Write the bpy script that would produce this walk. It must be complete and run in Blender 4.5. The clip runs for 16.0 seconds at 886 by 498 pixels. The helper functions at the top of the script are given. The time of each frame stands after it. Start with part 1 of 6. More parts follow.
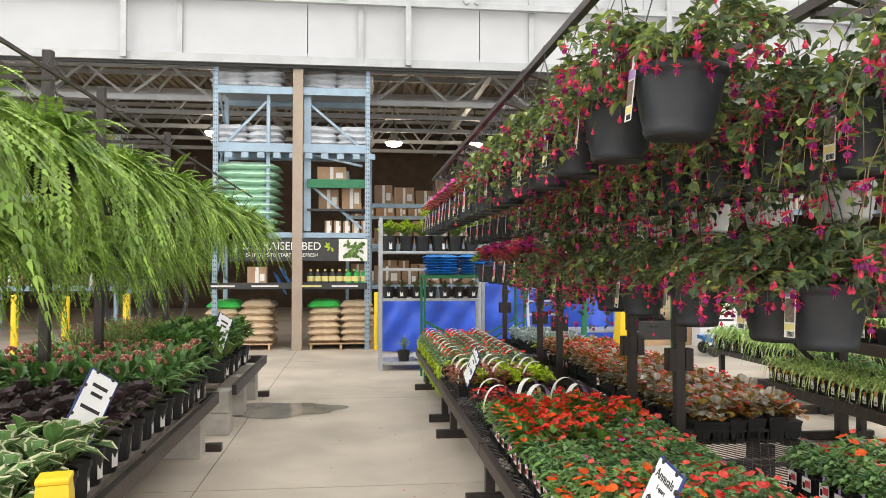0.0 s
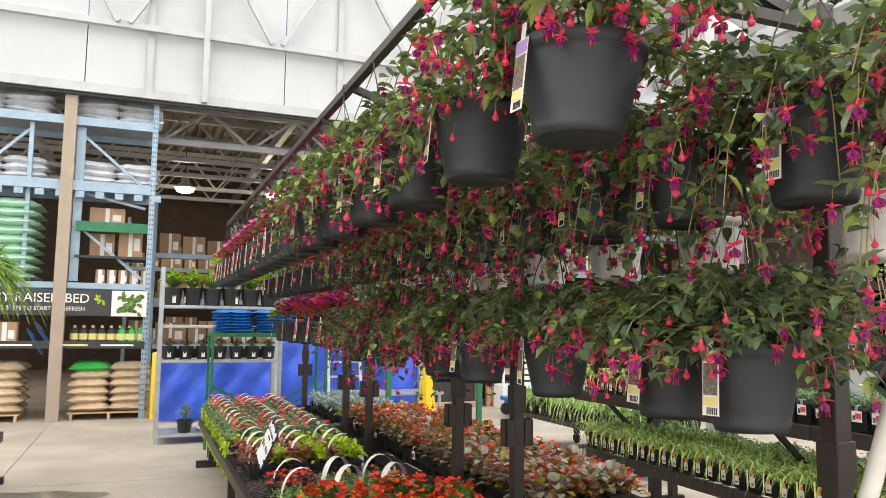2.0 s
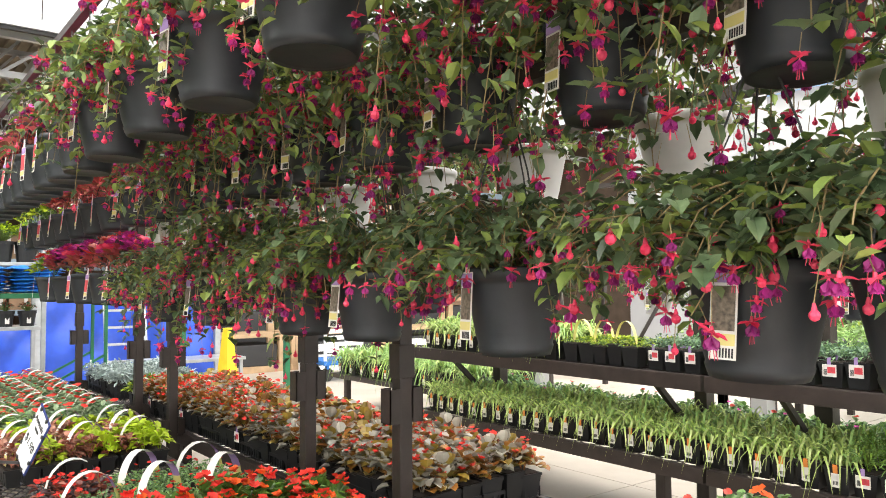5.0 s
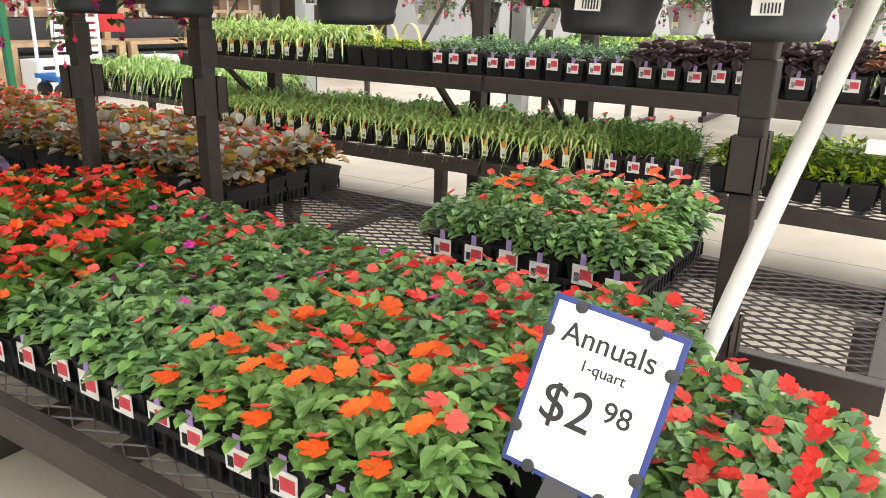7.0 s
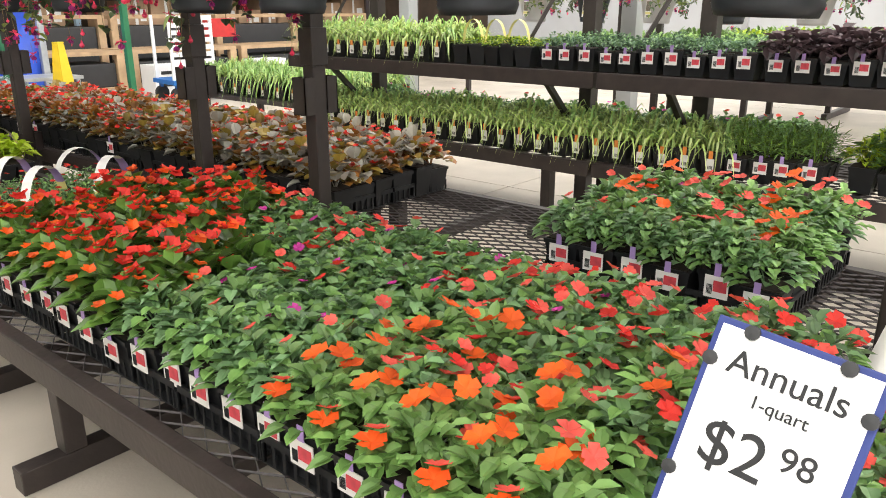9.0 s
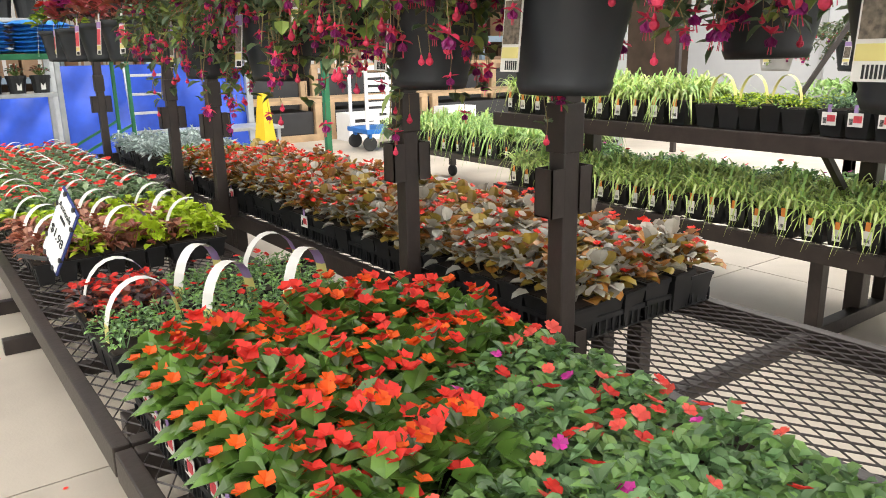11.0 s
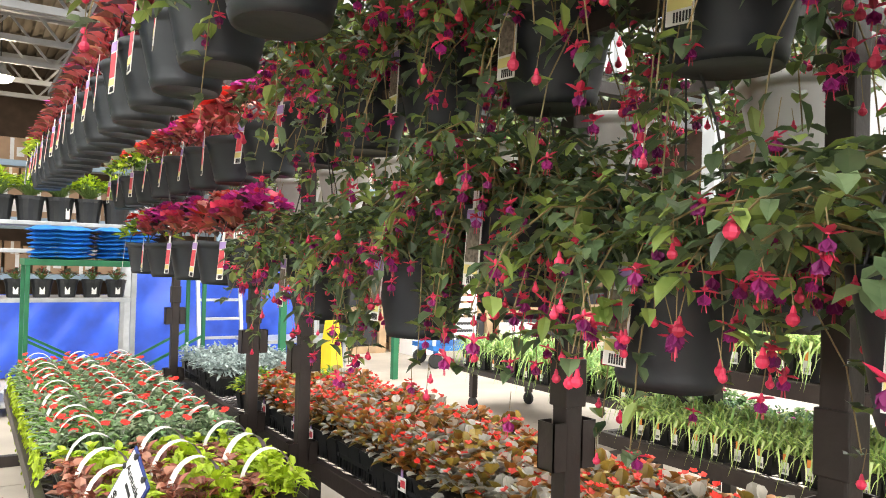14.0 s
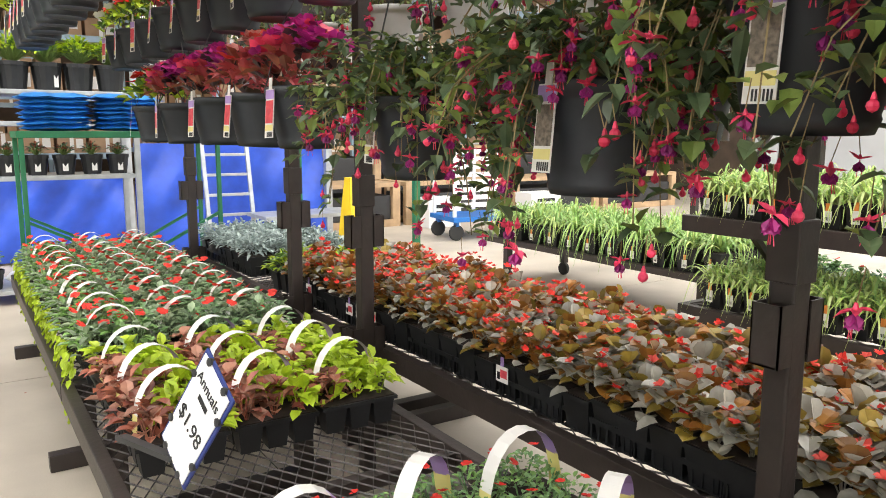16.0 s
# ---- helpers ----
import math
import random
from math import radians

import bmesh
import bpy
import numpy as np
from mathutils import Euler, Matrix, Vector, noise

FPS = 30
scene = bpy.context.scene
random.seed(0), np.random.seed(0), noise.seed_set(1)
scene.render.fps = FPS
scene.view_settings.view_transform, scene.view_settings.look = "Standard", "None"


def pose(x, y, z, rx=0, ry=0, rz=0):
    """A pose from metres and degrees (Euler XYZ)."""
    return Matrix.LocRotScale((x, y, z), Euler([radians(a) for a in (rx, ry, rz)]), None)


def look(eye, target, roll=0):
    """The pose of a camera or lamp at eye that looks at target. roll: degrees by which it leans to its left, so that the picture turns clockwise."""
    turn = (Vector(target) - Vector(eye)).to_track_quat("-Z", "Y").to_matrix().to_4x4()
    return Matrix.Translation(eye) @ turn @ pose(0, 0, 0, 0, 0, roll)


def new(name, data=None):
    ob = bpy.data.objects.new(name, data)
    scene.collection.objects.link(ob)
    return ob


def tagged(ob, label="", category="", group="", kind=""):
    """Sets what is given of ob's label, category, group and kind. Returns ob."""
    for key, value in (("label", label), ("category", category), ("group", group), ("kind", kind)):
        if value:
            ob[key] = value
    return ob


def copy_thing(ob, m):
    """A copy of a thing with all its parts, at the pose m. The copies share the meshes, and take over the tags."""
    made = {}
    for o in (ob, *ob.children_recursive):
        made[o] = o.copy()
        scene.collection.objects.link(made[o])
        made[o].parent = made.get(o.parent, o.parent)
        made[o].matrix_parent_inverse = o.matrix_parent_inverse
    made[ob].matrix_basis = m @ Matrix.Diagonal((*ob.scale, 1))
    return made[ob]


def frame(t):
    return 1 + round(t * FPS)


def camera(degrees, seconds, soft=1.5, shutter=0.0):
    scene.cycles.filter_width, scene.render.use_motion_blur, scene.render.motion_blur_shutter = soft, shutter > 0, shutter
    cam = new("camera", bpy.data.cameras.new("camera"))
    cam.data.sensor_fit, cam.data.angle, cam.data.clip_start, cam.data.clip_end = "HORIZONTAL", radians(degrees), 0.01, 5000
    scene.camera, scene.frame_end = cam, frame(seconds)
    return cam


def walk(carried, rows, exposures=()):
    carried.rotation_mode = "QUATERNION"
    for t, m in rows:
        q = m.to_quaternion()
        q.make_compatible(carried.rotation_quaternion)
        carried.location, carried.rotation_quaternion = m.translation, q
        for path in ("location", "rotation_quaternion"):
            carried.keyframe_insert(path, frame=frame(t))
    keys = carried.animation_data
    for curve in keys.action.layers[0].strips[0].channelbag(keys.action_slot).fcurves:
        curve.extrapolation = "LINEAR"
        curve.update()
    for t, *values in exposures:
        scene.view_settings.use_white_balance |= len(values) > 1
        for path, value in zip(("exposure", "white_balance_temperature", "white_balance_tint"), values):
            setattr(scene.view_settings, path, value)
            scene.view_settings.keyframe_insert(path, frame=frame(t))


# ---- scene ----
cam = camera(61.3, 16.0, soft=0.95)
PATH = [
    (0, (-0.004, -0.04, 1.478), (0.218, 1.948, 1.519), 0.1),
    (0.5, (0.03, 0.06, 1.476), (0.351, 2.034, 1.461), -0.1),
    (1, (0.123, 0.29, 1.426), (0.536, 2.246, 1.367), -0.4),
    (1.5, (0.127, 0.501, 1.446), (0.667, 2.426, 1.466), 0.2),
    (2, (0.077, 0.699, 1.456), (0.815, 2.547, 1.659), 0.7),
    (2.5, (0.122, 0.885, 1.44), (0.968, 2.673, 1.736), 1.1),
    (3, (0.17, 1.047, 1.43), (1.131, 2.766, 1.778), 1.0),
    (5.5, (0.193, 1.736, 1.362), (1.555, 3.197, 1.268), -0.9),
    (6, (0.116, 1.75, 1.333), (1.625, 3.019, 1.001), -0.4),
    (6.5, (0.042, 1.779, 1.282), (1.629, 2.888, 0.782), 1.2),
    (7, (0.021, 1.807, 1.261), (1.624, 2.836, 0.65), 1.5),
    (7.5, (0.024, 1.828, 1.248), (1.606, 2.848, 0.572), 1.4),
    (8, (0.046, 1.844, 1.242), (1.6, 2.896, 0.548), 1.3),
    (8.5, (0.055, 1.877, 1.235), (1.574, 2.993, 0.568), 0.9),
    (9, (0.083, 1.915, 1.238), (1.533, 3.148, 0.625), -0.0),
    (11.5, (0.425, 2.73, 1.331), (1.508, 4.357, 0.906), -0.7),
    (12, (0.415, 2.853, 1.37), (1.5, 4.519, 1.145), -0.2),
    (12.5, (0.36, 2.937, 1.41), (1.472, 4.599, 1.36), 0.3),
    (13, (0.356, 3.043, 1.406), (1.465, 4.705, 1.49), 1.1),
    (13.5, (0.367, 3.04, 1.436), (1.45, 4.716, 1.561), 1.8),
    (14, (0.423, 3.137, 1.418), (1.5, 4.821, 1.449), 1.6),
    (14.5, (0.464, 3.36, 1.357), (1.562, 5.026, 1.218), 1.2),
    (15, (0.415, 3.528, 1.339), (1.526, 5.173, 1.097), 0.7),
    (15.5, (0.397, 3.622, 1.334), (1.498, 5.266, 1.04), -0.0),
    (16, (0.412, 3.764, 1.335), (1.499, 5.415, 1.029), 0.1),
]
walk(cam, [(t, look(eye, target, roll)) for t, eye, target, roll in PATH],
     exposures=((0, 0.1), (1.0, 0.24), (2.2, 0.24), (3.2, 0.4), (5.3, 0.86), (6.5, 0.48), (8.0, 0.44), (11.5, 0.68), (13.5, 1.0), (16, 0.62)))

# ---- daylight: bright overcast sky; lamps stand in for it under the translucent roof ----
world = bpy.data.worlds.new("sky")
scene.world = world
world.use_nodes = True
wn = world.node_tree
sky = wn.nodes.new("ShaderNodeTexSky")
sky.sky_type = "NISHITA"
sky.sun_disc = False
sky.sun_elevation = radians(50)
sky.sun_rotation = radians(150)
wn.links.new(sky.outputs[0], wn.nodes["Background"].inputs[0])
wn.nodes["Background"].inputs[1].default_value = 0.12
sun = new("sun", bpy.data.lights.new("sun", "SUN"))
sun.data.energy, sun.data.angle, sun.data.color = 1.2, radians(20), (1.0, 0.97, 0.92)
sun.matrix_world = look((0, 0, 10), (2.2, 4.5, 0))


# ---- materials ----
def mat(name, color, rough=0.6, metal=0.0, var=0.15, scale=8.0, bump=0.0, bscale=60.0, spec=0.5, obj_rand=0.0, isl_rand=0.0, trans=0.0, hue=None):
    m = bpy.data.materials.new(name)
    m.use_nodes = True
    nt = m.node_tree
    b = nt.nodes["Principled BSDF"]
    b.inputs["Roughness"].default_value = rough
    b.inputs["Metallic"].default_value = metal
    b.inputs["Specular IOR Level"].default_value = spec
    tc = nt.nodes.new("ShaderNodeTexCoord")
    n1 = nt.nodes.new("ShaderNodeTexNoise")
    n1.inputs["Scale"].default_value = scale
    n1.inputs["Detail"].default_value = 6
    nt.links.new(tc.outputs["Object"], n1.inputs["Vector"])
    ramp = nt.nodes.new("ShaderNodeValToRGB")
    c2 = hue if hue else tuple(min(1, c * (1 + var)) for c in color)
    c1 = tuple(c * (1 - var) for c in color)
    ramp.color_ramp.elements[0].position, ramp.color_ramp.elements[1].position = 0.3, 0.7
    ramp.color_ramp.elements[0].color = (*c1, 1)
    ramp.color_ramp.elements[1].color = (*c2, 1)
    nt.links.new(n1.outputs["Fac"], ramp.inputs["Fac"])
    out = ramp.outputs["Color"]
    for amount, node, socket in ((obj_rand, "ShaderNodeObjectInfo", "Random"), (isl_rand, "ShaderNodeNewGeometry", "Random Per Island")):
        if amount:
            info = nt.nodes.new(node)
            mr = nt.nodes.new("ShaderNodeMapRange")
            mr.inputs["To Min"].default_value, mr.inputs["To Max"].default_value = 1 - amount, 1 + amount
            nt.links.new(info.outputs[socket], mr.inputs["Value"])
            hsv = nt.nodes.new("ShaderNodeHueSaturation")
            nt.links.new(mr.outputs[0], hsv.inputs["Value"])
            nt.links.new(out, hsv.inputs["Color"])
            out = hsv.outputs["Color"]
    nt.links.new(out, b.inputs["Base Color"])
    if bump:
        n2 = nt.nodes.new("ShaderNodeTexNoise")
        n2.inputs["Scale"].default_value = bscale
        n2.inputs["Detail"].default_value = 4
        nt.links.new(tc.outputs["Object"], n2.inputs["Vector"])
        bp = nt.nodes.new("ShaderNodeBump")
        bp.inputs["Strength"].default_value = bump
        bp.inputs["Distance"].default_value = 0.01
        nt.links.new(n2.outputs["Fac"], bp.inputs["Height"])
        nt.links.new(bp.outputs[0], b.inputs["Normal"])
    if trans:
        tr = nt.nodes.new("ShaderNodeBsdfTranslucent")
        nt.links.new(out, tr.inputs["Color"])
        mix = nt.nodes.new("ShaderNodeMixShader")
        mix.inputs[0].default_value = trans
        nt.links.new(b.outputs[0], mix.inputs[1])
        nt.links.new(tr.outputs[0], mix.inputs[2])
        nt.links.new(mix.outputs[0], nt.nodes["Material Output"].inputs["Surface"])
    return m


CONCRETE = mat("concrete", (0.49, 0.43, 0.36), 0.5, var=0.2, scale=1.3, bump=0.12, bscale=90)
BROWN = mat("brown_paint", (0.034, 0.025, 0.022), 0.45, var=0.25, scale=12, bump=0.1)
MESHM = mat("expanded_metal", (0.07, 0.06, 0.06), 0.5, 0.3, var=0.2)
RACK = mat("blue_grey_steel", (0.30, 0.40, 0.50), 0.5, 0.2, var=0.12, scale=5)
TAN = mat("tan_paint", (0.36, 0.29, 0.23), 0.7, var=0.06)
BLUE = mat("blue_tarp", (0.03, 0.09, 0.55), 0.35, var=0.3, scale=3, bump=0.6, bscale=7)
GREENP = mat("green_paint", (0.02, 0.16, 0.07), 0.45, var=0.15)
YELLOW = mat("yellow_plastic", (0.80, 0.55, 0.02), 0.4, var=0.06)


# ---- mesh helpers ----
def add_box(bm, x0, x1, y0, y1, z0, z1, m=None):
    vs = [bm.verts.new((x, y, z)) for x in (x0, x1) for y in (y0, y1) for z in (z0, z1)]
    if m is not None:
        for v in vs:
            v.co = m @ v.co
    for f in ((0, 1, 3, 2), (4, 6, 7, 5), (0, 4, 5, 1), (2, 3, 7, 6), (0, 2, 6, 4), (1, 5, 7, 3)):
        bm.faces.new([vs[i] for i in f])


def link(name, bm, material, parent=None, label="", smooth=False, bevel=0.0):
    if bevel:
        bmesh.ops.bevel(bm, geom=bm.edges[:], offset=bevel, segments=2, affect="EDGES", profile=0.6)
    me = bpy.data.meshes.new(name)
    bm.to_mesh(me)
    bm.free()
    for mt in material if isinstance(material, (list, tuple)) else (material,):
        me.materials.append(mt)
    if smooth:
        me.polygons.foreach_set("use_smooth", [True] * len(me.polygons))
    ob = new(name, me)
    if parent:
        ob.parent = parent
    if label:
        ob["label"] = label
    return ob


part = link


def box(name, x0, x1, y0, y1, z0, z1, material, parent=None, label="", bevel=0.0):
    bm = bmesh.new()
    add_box(bm, x0, x1, y0, y1, z0, z1)
    return link(name, bm, material, parent, label, bevel=bevel)
STEEL = mat("grey_steel", (0.42, 0.43, 0.44), 0.45, 0.3, var=0.1, scale=4)
PANEL = mat("white_polycarbonate", (0.50, 0.51, 0.53), 0.5, var=0.05, scale=1.5)
DECK = mat("roof_deck", (0.24, 0.20, 0.15), 0.8, var=0.1, scale=2)
DARKW = mat("dark_brown_block", (0.10, 0.07, 0.05), 0.9, var=0.25, scale=3, bump=0.2)
BLACKP = mat("black_plastic", (0.010, 0.0105, 0.012), 0.5, var=0.25, scale=20, obj_rand=0.2)
GREYPOT = mat("charcoal_pot", (0.022, 0.026, 0.033), 0.5, var=0.2, scale=9, bump=0.08, bscale=40, obj_rand=0.15)
PALEPOT = mat("pale_grey_pot", (0.45, 0.44, 0.43), 0.5, var=0.1, scale=9)
SOIL = mat("soil", (0.03, 0.02, 0.015), 0.95, var=0.4, scale=60)
TAGW = mat("white_tag", (0.75, 0.73, 0.70), 0.5, var=0.05)
TAGR = mat("red_print", (0.60, 0.06, 0.08), 0.5, var=0.2, scale=50)
TAGP = mat("purple_print", (0.38, 0.25, 0.55), 0.5, var=0.2)
TAGY = mat("yellow_print", (0.75, 0.66, 0.25), 0.5, var=0.1)
TAGG = mat("photo_print", (0.16, 0.13, 0.10), 0.5, var=0.6, scale=120)
TAGO = mat("orange_print", (0.75, 0.25, 0.05), 0.5, var=0.1)
INK = mat("black_ink", (0.02, 0.02, 0.022), 0.6, var=0.1)
WHITEP = mat("white_paper", (0.84, 0.84, 0.85), 0.5, var=0.02, bump=0.1, bscale=6)
NAVY = mat("navy_plastic", (0.03, 0.05, 0.22), 0.5, var=0.1)
WIRE = mat("dark_wire", (0.05, 0.05, 0.05), 0.5, 0.3)
WOOD = mat("pine_wood", (0.50, 0.34, 0.20), 0.7, var=0.2, scale=6, bump=0.2)
OLDWOOD = mat("weathered_wood", (0.17, 0.14, 0.12), 0.8, var=0.3, scale=7, bump=0.3)
BLOCK = mat("concrete_block", (0.46, 0.43, 0.39), 0.9, var=0.15, scale=7, bump=0.5, bscale=120)
CARD = mat("cardboard", (0.36, 0.23, 0.14), 0.8, var=0.12, scale=6, obj_rand=0.2)
BAGT = mat("kraft_bag", (0.56, 0.43, 0.29), 0.55, var=0.12, scale=14, bump=0.4, bscale=20, obj_rand=0.12)
BAGW = mat("white_film_bag", (0.66, 0.68, 0.72), 0.3, var=0.15, scale=9, bump=0.5, bscale=14, obj_rand=0.12)
BAGG = mat("pale_green_wrap", (0.50, 0.74, 0.58), 0.3, var=0.12, scale=6, bump=0.6, bscale=9)
BAGGR = mat("green_bag", (0.05, 0.45, 0.08), 0.4, var=0.15, bump=0.4, bscale=20)
BAGB = mat("blue_bag", (0.03, 0.22, 0.62), 0.3, var=0.3, scale=14, bump=0.6, bscale=18, obj_rand=0.15)
SIGNB = mat("charcoal_sign", (0.035, 0.035, 0.037), 0.5, var=0.1)
BLUEP = mat("blue_paint", (0.02, 0.17, 0.55), 0.45, var=0.1)
RUBBER = mat("rubber", (0.03, 0.03, 0.03), 0.7)
REDP = mat("red_plastic", (0.55, 0.03, 0.03), 0.4)
GALV = mat("galvanised", (0.45, 0.47, 0.49), 0.42, 0.5, var=0.15, scale=10)
LAMPM = bpy.data.materials.new("lamp_glow")
LAMPM.use_nodes = True
LAMPM.node_tree.nodes["Principled BSDF"].inputs["Emission Color"].default_value = (1, 0.85, 0.6, 1)
LAMPM.node_tree.nodes["Principled BSDF"].inputs["Emission Strength"].default_value = 6


def leafmat(name, color, hue=None, rough=0.45, scale=14, isl=0.42, trans=0.22, var=0.32):
    return mat(name, color, rough, var=var, scale=scale, isl_rand=isl, obj_rand=0.12, trans=trans, hue=hue, spec=0.55)


L_FERN = leafmat("fern_leaf", (0.12, 0.245, 0.025), (0.27, 0.41, 0.06), 0.6, scale=5)
L_FUCH = leafmat("fuchsia_leaf", (0.055, 0.105, 0.045), (0.16, 0.22, 0.11), 0.36)
L_FUCHB = leafmat("fuchsia_top_leaf", (0.15, 0.24, 0.045), (0.30, 0.38, 0.10), 0.45)
L_IMP = leafmat("impatiens_leaf", (0.15, 0.31, 0.07), (0.28, 0.47, 0.14))
L_IMPD = leafmat("dark_impatiens_leaf", (0.14, 0.28, 0.11), (0.25, 0.41, 0.18))
L_BEGB = leafmat("bronze_begonia_leaf", (0.30, 0.085, 0.02), (0.46, 0.22, 0.04), 0.35, isl=0.4)
# grey leaf tone made paler, with the glossy sheen put into the colour
L_BEGG = leafmat("sheen_grey_begonia_leaf", (0.35, 0.33, 0.27), (0.58, 0.55, 0.48), 0.3, isl=0.35)
L_BEGO = leafmat("olive_begonia_leaf", (0.19, 0.16, 0.03), (0.42, 0.28, 0.05), 0.32, isl=0.4)
L_BEGN = leafmat("green_begonia_leaf", (0.09, 0.19, 0.03), (0.15, 0.28, 0.05), 0.3)
L_LIME = leafmat("lime_leaf", (0.40, 0.56, 0.015), (0.55, 0.70, 0.04), 0.5, isl=0.2)
L_MAROON = leafmat("maroon_leaf", (0.26, 0.05, 0.05), (0.40, 0.14, 0.07), 0.45)
L_CRIM = leafmat("crimson_leaf", (0.46, 0.04, 0.07), (0.62, 0.13, 0.13), 0.4, isl=0.3)
L_PACK = leafmat("grey_green_leaf", (0.20, 0.30, 0.16), (0.36, 0.45, 0.28), 0.4)
L_GRASS = leafmat("variegated_grass", (0.40, 0.58, 0.10), (0.66, 0.76, 0.30), 0.4)
L_GRASSD = leafmat("dark_grass", (0.22, 0.44, 0.10), (0.42, 0.60, 0.22), 0.4)
L_SILVER = leafmat("silver_leaf", (0.34, 0.42, 0.40), (0.52, 0.60, 0.58), 0.8, isl=0.2)
L_HEUCH = leafmat("dark_heuchera_leaf", (0.055, 0.035, 0.04), (0.12, 0.075, 0.08), 0.4)
L_COPPER = leafmat("copper_leaf", (0.36, 0.16, 0.10), (0.45, 0.22, 0.15), 0.5)
L_SEDUM = leafmat("blue_green_leaf", (0.10, 0.19, 0.13), (0.16, 0.26, 0.15), 0.6)
L_HOSTA = leafmat("hosta_leaf", (0.10, 0.22, 0.06), (0.16, 0.30, 0.09), 0.45)
L_HOSTAW = leafmat("cream_leaf_edge", (0.70, 0.70, 0.42), (0.78, 0.78, 0.52), 0.5, isl=0.1)
L_LILY = leafmat("broad_green_leaf", (0.06, 0.17, 0.035), (0.12, 0.27, 0.06), 0.35)
F_RED = leafmat("red_petal", (0.80, 0.025, 0.02), (0.92, 0.05, 0.03), 0.7, isl=0.15)
F_ORANGE = leafmat("orange_petal", (0.92, 0.09, 0.005), (0.96, 0.15, 0.01), 0.7, isl=0.12)
F_CORAL = leafmat("coral_petal", (0.85, 0.06, 0.05), (0.92, 0.14, 0.10), 0.7, isl=0.15)
F_PINK = leafmat("fuchsia_sepal", (0.80, 0.02, 0.09), (0.90, 0.08, 0.18), 0.5, isl=0.25)
F_PURP = leafmat("purple_corolla", (0.22, 0.010, 0.14), (0.42, 0.02, 0.22), 0.5, isl=0.3)
F_MAG = leafmat("magenta_petal", (0.62, 0.02, 0.32), (0.72, 0.06, 0.40), 0.5)
F_ROSE = leafmat("rose_petal", (0.75, 0.25, 0.22), (0.82, 0.40, 0.34), 0.5)
STEM = mat("stem", (0.22, 0.16, 0.07), 0.6, var=0.3)
STEMG = mat("green_stem", (0.16, 0.24, 0.06), 0.6, var=0.2)


# ---- area lamps standing in for daylight through the roof and wall panels ----
def panel_lamp(name, centre, target, sx, sy, watts):
    la = bpy.data.lights.new(name, "AREA")
    la.shape, la.size, la.size_y, la.energy, la.color = "RECTANGLE", sx, sy, watts, (1.0, 0.98, 0.94)
    ob = new(name, la)
    ob.matrix_world = look(centre, target)
    return ob


R = random.Random(7)


